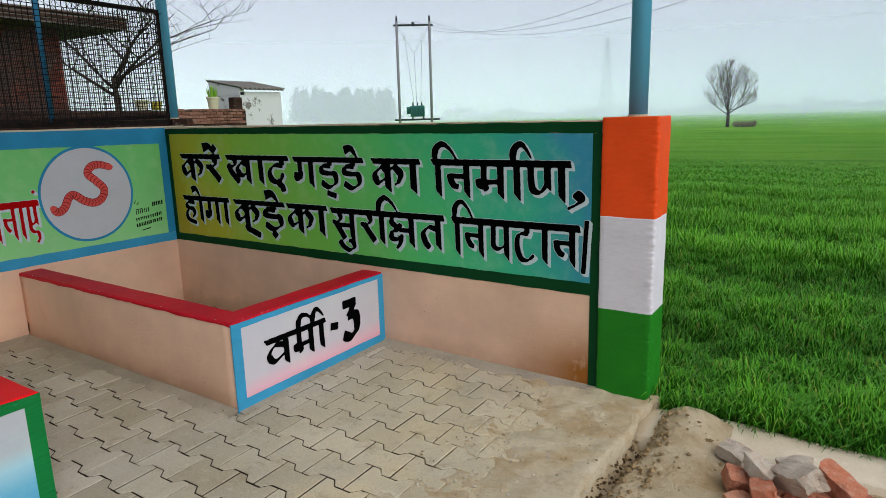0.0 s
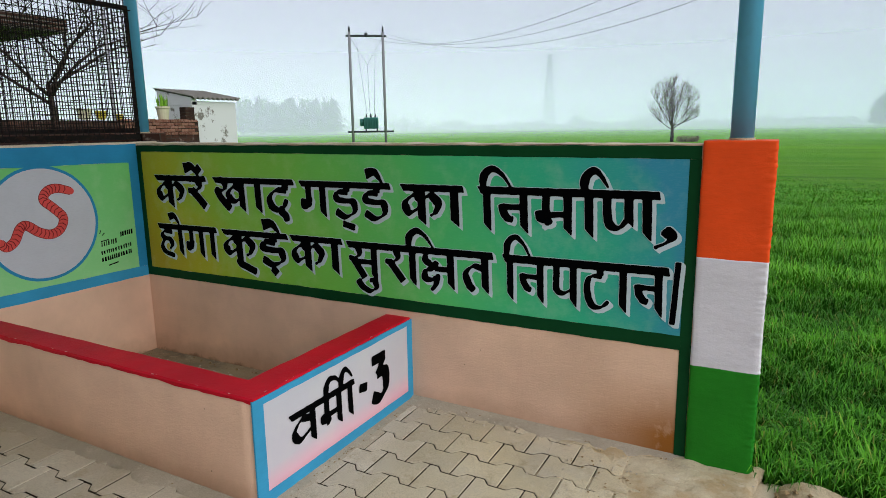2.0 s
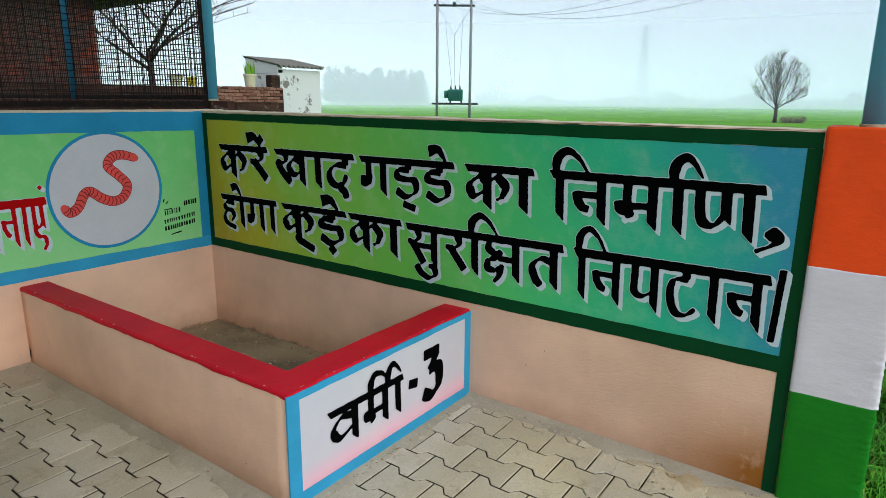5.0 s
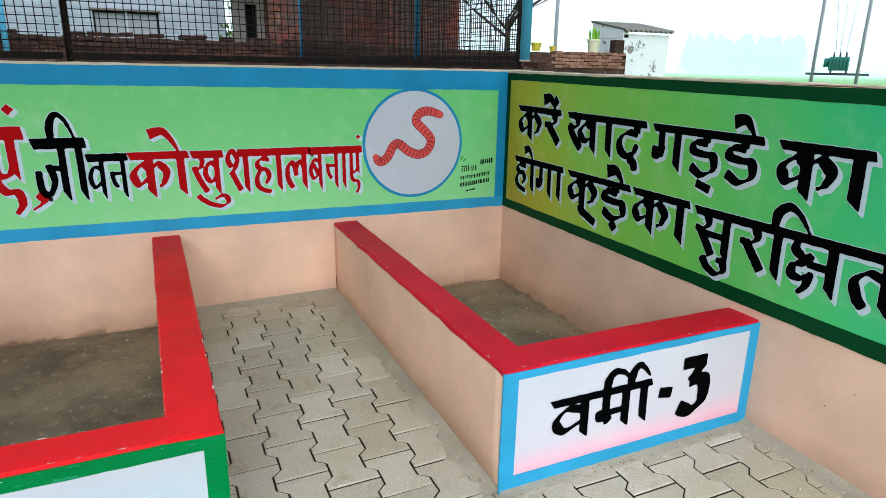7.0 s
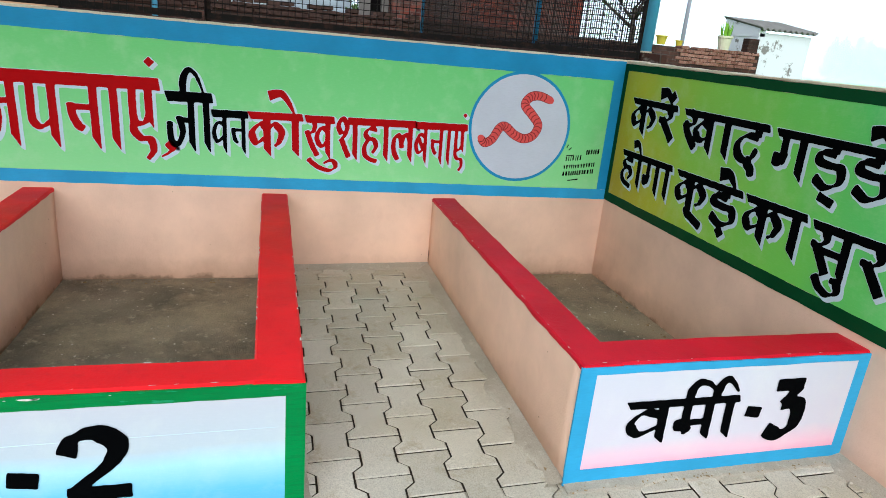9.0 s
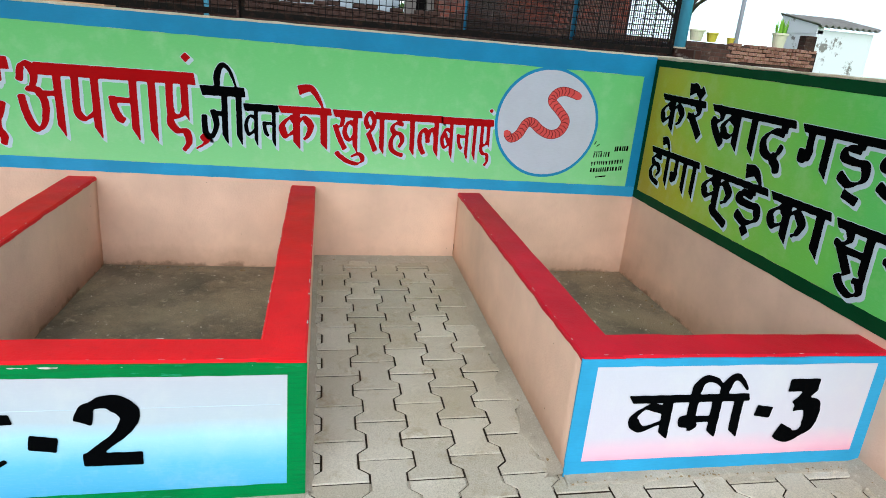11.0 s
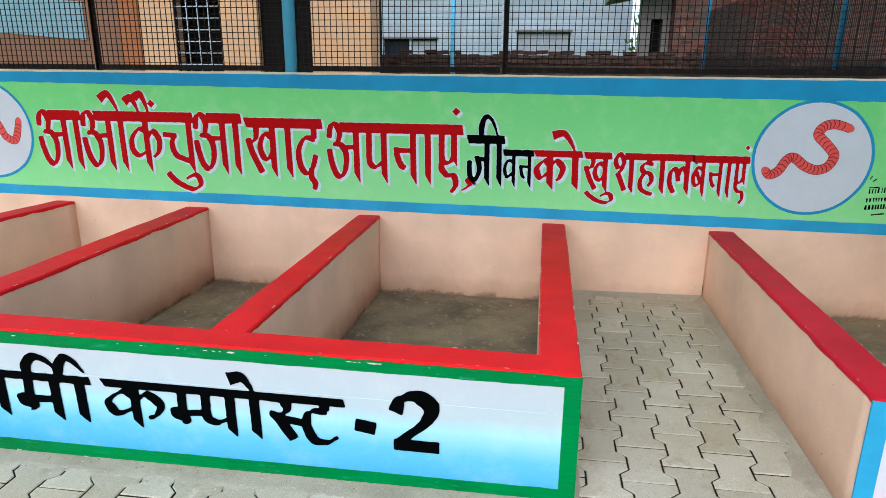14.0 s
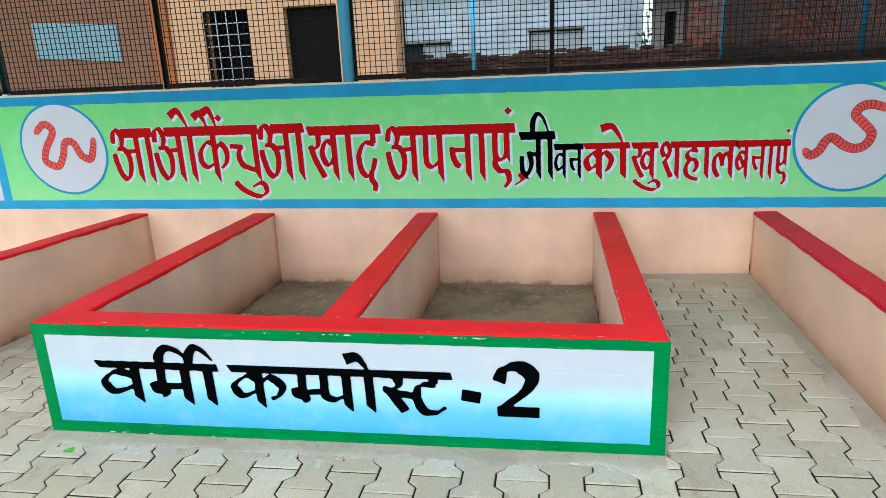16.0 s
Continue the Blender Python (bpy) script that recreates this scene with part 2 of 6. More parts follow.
M_RED = rim_mat("red_rim_enamel", "e0101a")
M_CRIMSON = rim_mat("crimson_rim_enamel", "c60f28")
M_REDLET = paint("crimson_letter_enamel", "a8060c", 0.65, 0.1, 0.25, 0.06)
M_BLACK = paint("black_letter_enamel", "030405", 0.8, 0.1, 0.2, 0.02)
M_SHADE = paint("pale_letter_outline", "c4d8e0", 0.5, 0.05)
M_DKGREEN = paint("bottle_green_enamel", "094222", 0.5, 0.12, 0.25, 0.08)
def green_mat():
    n = Nodes("grass_green_enamel", 0.42)
    c = lin("0a7a3b")
    col = n.mix(n.fit(n.noise(4.0), 0.3, 0.7), shade(c, 0.8), shade(c, 1.15))
    col = n.mix(n.fit(n.noise(20, 5, 0.7, stretch=(1, 0.35, 4)), 0.5, 0.72, 0, 0.6), col, lin("0c5c30"))
    col = n.mix(n.mul(n.fit(n.noise(16, 5, 0.7, stretch=(1, 0.5, 3)), 0.58, 0.7), n.fit(n.noise(1.7, 2), 0.45, 0.65)), col, lin("3aa680"))
    n.bump(n.mix(0.5, n.noise(14, 3), n.noise(60, 5, 0.75, stretch=(1, 0.4, 2))), 0.5, 0.008)
    return n.done(col)


M_GREEN = green_mat()
M_ORANGE = paint("saffron_enamel", "f0521c", 0.55, 0.08, 0.6)
M_PWHITE = paint("pillar_white_enamel", "dedde6", 0.55, 0.05, 0.6)
M_PGREEN = paint("pillar_green_enamel", "1f7f1e", 0.5, 0.14, 0.6)
M_FIELD_B = gradient_paint("yellow_to_teal_field", 0, 0.05, 3.97,
                           [(0.0, "b39e12"), (0.10, "b4b822"), (0.24, "8ec83e"), (0.45, "74cc52"), (0.66, "4cc872"), (0.84, "28b88c"), (0.96, "24a49c"), (1.0, "2a90ae")])
M_PINKPANEL = gradient_paint("white_to_pink_panel", 2, 0.04, 0.50, [(0.0, "e8a0b6"), (0.12, "e8bccb"), (0.30, "cdcad4"), (1.0, "c6cad4")])
M_SKYPANEL = gradient_paint("white_to_blue_panel", 2, 0.02, 0.49, [(0.0, "4aa4cc"), (0.25, "66b8d8"), (0.48, "a2d4e6"), (0.62, "b4c2ca"), (1.0, "babec6")])
M_WORM = paint("worm_pink_enamel", "d8524e", 0.5, 0.1)
M_WORMDK = paint("worm_stripe_enamel", "7c2426", 0.5, 0.1)
M_BED = cement_mat("dusty_mortar", "a89f8d", "bfb6a4", "d6cdb8", 3.0, 0.8)
M_JOINT = cement_mat("dark_joint_sand", "2c261d", "463e30", "6a5e48", 6.0, 0.8)
M_BINFLOOR = cement_mat("bin_earth_floor", "72695a", "a0937e", "dccdb0", 1.7, 1.6, "b8a688", 0.35)
M_CEMENT = cement_mat("weathered_cement", "dccdaa", "efe3c6", "f6f0e2", 3.4, 2.0, "c6a470", 0.22)
M_CEMENTWHITE = cement_mat("pale_cement", "d6c8ac", "e6dac0", "f0e8d6", 2.5, 0.5)
M_DIRT = cement_mat("dry_dirt", "dac7a2", "ecdcb8", "f3ead2", 4.0, 2.4, "c2a06a", 0.24)
M_PAVER = paver_mat()
M_BRICK = brick_mat()
M_GREYBRICK = brick_mat("cement_caked_brick", "c0b4a2", "d6ccba")
M_PIPE = metal_mat("blue_pipe_enamel", "5cadd4", 0.4, 0.1)
M_IRON = metal_mat("black_rusty_iron", "17130f", 0.7, 0.6)
M_WIRE = metal_mat("black_wire", "14110f", 0.7, 0.3)
M_BARK = plain_mat("grey_bark", "4d443d", 0.9, 0.25, 9)
M_FARBARK = plain_mat("dark_bark", "3b342e", 0.9, 0.25, 9)
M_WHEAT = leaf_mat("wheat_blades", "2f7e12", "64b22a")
M_FIELD = field_mat()


# ---- mesh helpers ----
def mesh_of(name, verts, faces, smooth=False):
    me = bpy.data.meshes.new(name)
    me.from_pydata(verts, [], faces)
    if smooth:
        me.polygons.foreach_set("use_smooth", [True] * len(me.polygons))
    me.update()
    return me


def part(name, geo, mat, parent=None, label=""):
    """Links a bmesh or mesh as one object under a thing or a part."""
    if isinstance(geo, bmesh.types.BMesh):
        me = bpy.data.meshes.new(name)
        geo.to_mesh(me)
        geo.free()
    else:
        me = geo
    if mat and not me.materials:
        me.materials.append(mat)
    ob = new(name, me)
    ob.parent = parent
    if label:
        tagged(ob, label)
    return ob


def thing(name, at, label, category, group="", kind=""):
    e = new(name)
    e.location = at
    e.empty_display_size = 0.1
    return tagged(e, label, category, group, kind)


def place(parent, *obs):
    """Keeps parts, built in world places, where they are under an Empty that stands elsewhere."""
    inv = Matrix.Translation(parent.location).inverted()
    for o in obs:
        o.parent = parent
        o.matrix_parent_inverse = inv
    return obs[0]


def box(x0, x1, y0, y1, z0, z1, bevel=0.0, seg=2):
    bm = bmesh.new()
    bmesh.ops.create_cube(bm, size=1.0)
    for v in bm.verts:
        v.co = Vector((x0 + (v.co.x + 0.5) * (x1 - x0), y0 + (v.co.y + 0.5) * (y1 - y0), z0 + (v.co.z + 0.5) * (z1 - z0)))
    if bevel:
        bmesh.ops.bevel(bm, geom=bm.edges[:], offset=bevel, segments=seg, affect="EDGES", profile=0.6)
    return bm


def wobble(p, amount, freq=6.0):
    q = Vector(p) * freq
    return Vector((noise.noise(q), noise.noise(q + Vector((31, 7, 3))), noise.noise(q + Vector((5, 17, 41))))) * amount


def rough_block(corner, end, width, z_lo, z_hi, amount=0.004, step=0.08, round_=0.012):
    """A plastered masonry wall from corner to end (plan points on its centre line), its top following z_hi at both ends,
    with soft, uneven arrises."""
    a, b = Vector((*corner, 0)), Vector((*end, 0))
    d = (b - a)
    n = max(2, int(d.length / step))
    d.normalize()
    side = Vector((-d.y, d.x, 0))
    h = width / 2
    verts, faces = [], []
    for i in range(n + 1):
        f = i / n
        c = a.lerp(b, f)
        lo = z_lo[0] * (1 - f) + z_lo[1] * f
        hi = z_hi[0] * (1 - f) + z_hi[1] * f
        r = round_
        prof = [(-h, lo), (-h, (lo + hi) / 2), (-h, hi - r), (-h + r * 0.3, hi - r * 0.3), (-h + r, hi), (0, hi), (h - r, hi), (h - r * 0.3, hi - r * 0.3), (h, hi - r), (h, (lo + hi) / 2), (h, lo)]
        for s, z in prof:
            p = c + side * s + Vector((0, 0, z))
            verts.append(p + wobble(p, amount))
    m = 11
    for i in range(n):
        for j in range(m):
            k = (j + 1) % m
            faces.append((i * m + j, i * m + k, (i + 1) * m + k, (i + 1) * m + j))
    faces.append(tuple(range(m))[::-1])
    faces.append(tuple(n * m + j for j in range(m)))
    me = mesh_of("masonry", verts, faces, True)
    bm = bmesh.new()
    bm.from_mesh(me)
    bmesh.ops.recalc_face_normals(bm, faces=bm.faces[:])
    bpy.data.meshes.remove(me)
    return bm


def band(o, u, v, n, s0, s1, lo, hi, depth=0.003, edge=0.003, step=0.04, seed=0.0):
    """A coat of paint on a wall: o origin, u along, v up, n outwards; from s0 to s1 between the lines lo(s) and hi(s),
    with hand-brushed, uneven edges."""
    o, u, v, n = Vector(o), Vector(u), Vector(v), Vector(n)
    k = max(2, int(abs(s1 - s0) / step))
    verts, faces = [], []
    for i in range(k + 1):
        s = s0 + (s1 - s0) * i / k
        for j, line in enumerate((lo, hi)):
            w = noise.noise(Vector((s * 9, j * 13.0 + seed, 1.7))) * edge + noise.noise(Vector((s * 31, j * 7.0 + seed, 9.1))) * edge * 0.5
            e = 0 if 0 < i < k else noise.noise(Vector((seed, i, j))) * edge
            p = o + u * (s + e) + v * (line(s) + w)
            verts.append(p + n * depth)
            verts.append(p)
    for i in range(k):
        a, b = i * 4, i * 4 + 4
        faces += [(a, b, b + 2, a + 2), (b, a, a + 1, b + 1), (a + 2, b + 2, b + 3, a + 3)]
    faces += [(0, 2, 3, 1), (k * 4, k * 4 + 1, k * 4 + 3, k * 4 + 2)]
    bm = bmesh.new()
    vs = [bm.verts.new(p) for p in verts]
    for f in faces:
        bm.faces.new([vs[i] for i in f])
    bmesh.ops.recalc_face_normals(bm, faces=bm.faces[:])
    return bm


def tube(points, radius, sides=8, r_end=None):
    """A round bar along points, as verts and faces."""
    pts = [Vector(p) for p in points]
    verts, faces = [], []
    for i, p in enumerate(pts):
        d = (pts[min(i + 1, len(pts) - 1)] - pts[max(i - 1, 0)]).normalized()
        a = d.orthogonal().normalized()
        b = d.cross(a)
        r = radius if r_end is None else radius + (r_end - radius) * i / max(1, len(pts) - 1)
        for j in range(sides):
            t = 2 * math.pi * j / sides
            verts.append(p + a * (r * math.cos(t)) + b * (r * math.sin(t)))
    for i in range(len(pts) - 1):
        for j in range(sides):
            k = (j + 1) % sides
            faces.append((i * sides + j, i * sides + k, (i + 1) * sides + k, (i + 1) * sides + j))
    faces.append(tuple(range(sides))[::-1])
    faces.append(tuple((len(pts) - 1) * sides + j for j in range(sides)))
    return verts, faces


def join(pieces):
    verts, faces = [], []
    for v, f in pieces:
        o = len(verts)
        verts += v
        faces += [tuple(i + o for i in q) for q in f]
    return verts, faces


def rod(name, points, radius, mat, parent=None, label="", sides=10, r_end=None):
    return part(name, mesh_of(name, *tube(points, radius, sides, r_end), True), mat, parent, label)


# ---- brush lettering ----
# Letter shapes on a square of height 1 under the head line: advance | strokes. b: upright, s: curved, f: curved with flat ends,
# t and k: curved and tapering, l: straight, d: dot.
GLYPHS = {
    "ka": "1.3|b .62|s .62,.62 .40,.72 .14,.50 .28,.26 .60,.42|s .64,.58 .88,.72 1.12,.54 1.04,.30 .90,.20",
    "ka_tall": "1.5|b .80|s .80,.66 .50,.70 .18,.54 .16,.34 .42,.24 .80,.32|s .86,.56 1.10,.67 1.34,.54 1.30,.34 1.06,.22",
    "ka_wide": "1.72|b .84|s .84,.66 .54,.74 .16,.50 .36,.24 .84,.40|s .88,.56 1.16,.72 1.48,.52 1.38,.28 1.16,.18",
    "ra": ".85|s .18,.90 .48,.88 .58,.68 .40,.54 .12,.54|l .26,.56 .78,.04",
    "kha": "1.5|s .30,.93 .48,.84 .46,.66 .30,.58 .10,.60|s .13,.62 .30,.36 .64,.04|s 1.1,.66 .84,.72 .62,.52 .72,.32 .92,.28 1.12,.40|b 1.14",
    "aa": ".55|b .28",
    "da": "1.1|l .78,.95 .78,.68|s .80,.66 .44,.66 .20,.46 .24,.20 .48,.08 .70,.18 .82,.38|s .64,.16 .62,.02 .76,-.10 .80,-.22",
    "da_bold": "1.15|l .80,.95 .80,.66|s .82,.64 .42,.66 .16,.44 .22,.16 .46,.04 .70,.14 .84,.36|s .66,.12 .64,-.02 .78,-.14 .74,-.24",
    "ga": "1.25|l .36,.95 .38,.42|s .42,.50 .36,.26 .18,.26 .16,.44|b .92",
    "dda": "1.1|l .62,.95 .62,.72|s .64,.70 .28,.70 .22,.52 .50,.46 .84,.44 .88,.16 .55,.0 .22,.14",
    "halant": "0|l -.66,-.20 -.22,-.30",
    "na": "1.2|b .88|l .88,.54 .30,.54|s .22,.58 .26,.42 .40,.28 .54,.24",
    "ma": "1.3|b .98|l .36,.95 .36,.30|s .14,.46 .20,.32 .40,.26 .46,.20|l .30,.40 .98,.42",
    "nna": "1.6|s .24,.95 .24,.52 .34,.24 .58,.20 .80,.40|b .80 .28|b 1.28",
    "ha": "1.0|l .60,.95 .60,.76|s .80,.73 .40,.75 .22,.62 .36,.52 .66,.48 .78,.32 .62,.16|s .34,.46 .18,.28 .24,.10 .48,.0 .84,-.06",
    "sa": "1.45|s .15,.90 .45,.86 .52,.68 .34,.54 .12,.54|l .26,.54 .72,.02|l .42,.46 1.1,.46|b 1.1",
    "ksha": "1.45|s .60,.90 .30,.86 .22,.68 .42,.58 .62,.66|s .62,.64 .50,.46 .24,.40 .20,.20 .44,.16 .62,.26 .58,.04 .42,-.12|l .56,.46 1.1,.46|b 1.1",
    "ta": "1.1|b .82|s .82,.56 .45,.62 .20,.42 .30,.14 .44,.02",
    "pa": "1.2|l .28,.95 .28,.55|s .28,.62 .30,.32 .55,.24 .88,.36|b .88",
    "tta": "1.1|l .62,.95 .62,.72|s .66,.70 .28,.66 .18,.38 .34,.06 .66,.02 .92,.16",
    "a": "1.45|s .06,.74 .14,.94 .36,.96 .50,.82 .42,.66 .22,.60|s .26,.62 .58,.60 .76,.42 .70,.16 .48,.04 .26,.14 .12,.34 .06,.52|l .52,.56 1.16,.58|b 1.18",
    "e": "1.15|l .30,.95 .30,.58|s .30,.66 .34,.38 .62,.36 .78,.46|b .78 .34|s .34,.46 .30,.26 .50,.14 .80,.12 .88,-.04 .70,-.16",
    "ja": "1.3|b .98|l .98,.50 .5,.52|s .50,.56 .64,.30 .42,.06 .18,.16 .14,.46",
    "va": "1.15|b .82|s .82,.64 .40,.70 .16,.46 .36,.24 .82,.40",
    "va_wide": "1.35|b 1.02|s 1.02,.64 .50,.72 .18,.46 .44,.22 1.02,.40",
    "ba": "1.15|b .82|s .82,.64 .40,.70 .16,.46 .36,.24 .82,.40|l .34,.60 .68,.34",
    "sha": "1.35|s .34,.60 .18,.78 .38,.98 .62,.80 .50,.56 .24,.42|l .34,.46 .74,.02|b 1.02",
    "la": "1.35|b 1.02|s .40,.02 .18,.24 .18,.50 .38,.64 .56,.50 .60,.32|s .58,.40 .72,.64 .90,.62 1.02,.50",
    "cha": "1.4|b 1.16|l .04,.62 .62,.60|s .56,.62 .40,.46 .56,.26 1.16,.16",
    "half_ma": ".66|l .34,.95 .34,.30|s .12,.46 .18,.32 .38,.26 .44,.18|l .30,.38 .9,.42",
    "half_sa": ".8|s .15,.90 .45,.86 .52,.68 .34,.54 .12,.54|l .26,.54 .66,.02|l .42,.46 .95,.40",
    "sign_e": "0|k -.26,.98 -.38,1.14 -.56,1.30 -.86,1.24",
    "sign_ai": "0|k -.26,.98 -.36,1.16 -.50,1.30 -.74,1.26|k -.72,.98 -.80,1.16 -.94,1.30 -1.16,1.24",
    "sign_e_low": "0|k -.30,.98 -.46,1.14 -.72,1.30 -1.08,1.20",
    "sign_e_tall": "0|k -.28,.98 -.46,1.22 -.74,1.46 -1.16,1.40",
    "sign_ai_low": "0|k -.50,.98 -.60,1.14 -.78,1.30 -1.04,1.24|k -.92,.98 -1.04,1.12 -1.22,1.24 -1.50,1.16",
    "sign_dot_low": "0|d -.34,1.14",
    "sign_u_wide": "0|s -1.28,-.06 -1.05,-.17 -.70,-.27 -.25,-.33 .06,-.25 .02,-.12 -.20,-.08 -.52,-.15",
    "sign_ii_arch": ".55|b .28|t -.94,.96 -.92,1.18 -.74,1.36 -.42,1.30 -.08,.98",
    "sign_reph_hook": "0|t -.74,.96 -.70,1.20 -.54,1.40 -.32,1.32 -.10,1.08",
    "sign_dot": "0|d -.28,1.22",
    "sign_i": ".55|b .28|t .16,1.0 .20,1.26 .46,1.42 .78,1.28 1.08,.96",
    "sign_ii": ".55|b .28|t -.60,.96 -.58,1.22 -.36,1.38 -.06,1.28 .24,.94",
    "sign_reph": "0|t -.40,.98 -.38,1.24 -.16,1.42 .06,1.30 .26,1.04",
    "sign_u": "0|s -1.0,-.08 -.80,-.26 -.52,-.34 -.30,-.24 -.34,-.06 -.52,-.04",
    "sign_uu": "0|s -.72,.04 -.60,-.10 -.30,-.22 -.10,-.30",
    "sign_dot_below": "0|d -.50,-.20",
    "two": "1.0|f .13,.66 .24,.90 .54,.97 .79,.80 .70,.54 .42,.30 .16,.10|l .10,.08 .94,.08",
    "three": "1.0|l .14,.95 .88,.95|f .80,.93 .56,.72 .40,.60|f .40,.60 .84,.58 .86,.22 .52,.05 .12,.16",
    "dash": ".8|l .12,.56 .7,.44",
    "comma": ".5|s .30,.42 .42,.22 .30,.02 .10,-.14",
    "stroke_end": ".4|l .26,1.04 .14,-.10",
}


CURL = {"a": 0.56, "sha": 0.66}


def smooth_line(pts, k=10):
    if len(pts) == 2:
        return [pts[0].lerp(pts[1], i / 3) for i in range(4)]
    out = []
    for i in range(len(pts) - 1):
        p0, p1, p2, p3 = pts[max(i - 1, 0)], pts[i], pts[i + 1], pts[min(i + 2, len(pts) - 1)]
        for j in range(k):
            t = j / k
            out.append(0.5 * (2 * p1 + (p2 - p0) * t + (2 * p0 - 5 * p1 + 4 * p2 - p3) * t * t + (3 * p1 - p0 - 3 * p2 + p3) * t ** 3))
    return out + [pts[-1]]


def ribbon(pts, heavy, light, taper=""):
    """The outline of a broad-nib stroke, as quads in the plane; t thins it out towards its end, k from its start."""
    nib = Vector((math.cos(0.55), math.sin(0.55)))
    sides = []
    last = len(pts) - 1
    for i, p in enumerate(pts):
        d = (pts[min(i + 1, last)] - pts[max(i - 1, 0)]).normalized()
        w = (light + (heavy - light) * abs(d.x * nib.y - d.y * nib.x)) / 2
        f = i / last
        if taper == "t":
            w = (heavy * 0.56) * (1 - f) ** 0.8 * min(1, 0.55 + 2.2 * f) + light * 0.22
        elif taper == "k":
            w = (heavy * 0.58) * f ** 0.9 + light * 0.26
        q = Vector((-d.y, d.x))
        sides.append((p + q * w, p - q * w))
    return [(sides[i][0], sides[i][1], sides[i + 1][1], sides[i + 1][0]) for i in range(last)]


def word_width(letters):
    return sum(float(GLYPHS[n].split("|")[0]) for n in letters)


def word_shapes(letters, sx, sy, heavy=0.235, light=0.06, head=True, head_w=0.17):
    """Groups of quads for a word, already drawn out to its size: sx, sy metres for a unit of width and height."""
    x, groups = 0.0, []
    gap = 0.54 if letters[0] == "a" else 0.0
    hv, lt = heavy * sx * 1.06, light * (sx + sy) / 2

    def at(px, py):
        return Vector((px * sx, py * sy))
    for name in letters:
        adv, *strokes = GLYPHS[name].split("|")
        for s in strokes:
            kind, *vals = s.split()
            if kind == "b":
                c = float(vals[0]) + x
                foot = float(vals[1]) if len(vals) > 1 else 0.0
                w = heavy / 2
                groups.append([(at(c - w, 0.95), at(c - w + 0.03, foot + 0.12), at(c + w + 0.03, foot - 0.06), at(c + w, 0.95))])
                continue
            pts = [at(*[float(q) for q in v.split(",")]) + Vector((x * sx, 0)) for v in vals]
            if kind == "d":
                c, r = pts[0], 0.62 * hv
                groups.append([(c + Vector((-r, 0)), c + Vector((0, -r)), c + Vector((r, 0)), c + Vector((0, r)))])
                continue
            line = smooth_line(pts)
            groups.append(ribbon(line, hv, lt, kind if kind in "tk" else ""))
            if kind == "s":
                # a slightly rounded start and end
                for p, q in ((line[0], line[1]), (line[-1], line[-2])):
                    d = (p - q).normalized()
                    r = (lt + (hv - lt) * abs(d.x * math.sin(0.55) - d.y * math.cos(0.55))) / 2
                    e = Vector((-d.y, d.x))
                    groups.append([(p + e * r, p - e * r, p - e * r * 0.6 + d * r * 0.3, p + e * r * 0.6 + d * r * 0.3)])
        x += float(adv)
    if head:
        # the head line stops short of each curl that rises through it
        starts, stops, pos = [gap], [], 0.0
        for i, name in enumerate(letters):
            if i and name in CURL:
                stops.append(pos - 0.02)
                starts.append(pos + CURL[name])
            pos += float(GLYPHS[name].split("|")[0])
        for a, b in zip(starts, stops + [x]):
            groups.append([(at(a - 0.02, 1.0), at(a + 0.10, 1 - head_w), at(b + 0.02, 1 - head_w), at(b - 0.03, 1.0))])
    return groups


def paint_field(groups, cell, margin):
    """How deep each point of a grid lies inside the strokes, in metres (negative outside)."""
    pts = [p for g in groups for q in g for p in q]
    x0, y0 = min(p.x for p in pts) - margin, min(p.y for p in pts) - margin
    nx, ny = int((max(p.x for p in pts) + margin - x0) / cell) + 2, int((max(p.y for p in pts) + margin - y0) / cell) + 2
    f = np.full((ny, nx), -1.0)
    reach = 0.03
    for g in groups:
        for quad in g:
            c = sum(quad, Vector((0, 0))) / 4
            ring = sorted(quad, key=lambda p: math.atan2(p.y - c.y, p.x - c.x))
            i0, i1 = max(0, int((min(p.x for p in ring) - reach - x0) / cell)), min(nx, int((max(p.x for p in ring) + reach - x0) / cell) + 2)
            j0, j1 = max(0, int((min(p.y for p in ring) - reach - y0) / cell)), min(ny, int((max(p.y for p in ring) + reach - y0) / cell) + 2)
            gx, gy = np.meshgrid(x0 + cell * np.arange(i0, i1), y0 + cell * np.arange(j0, j1))
            d = np.full(gx.shape, 1.0)
            for a, b in zip(ring, ring[1:] + ring[:1]):
                e = b - a
                if e.length < 1e-6:
                    continue
                d = np.minimum(d, ((gy - a.y) * e.x - (gx - a.x) * e.y) / e.length)
            f[j0:j1, i0:i1] = np.maximum(f[j0:j1, i0:i1], d)
    return x0, y0, f


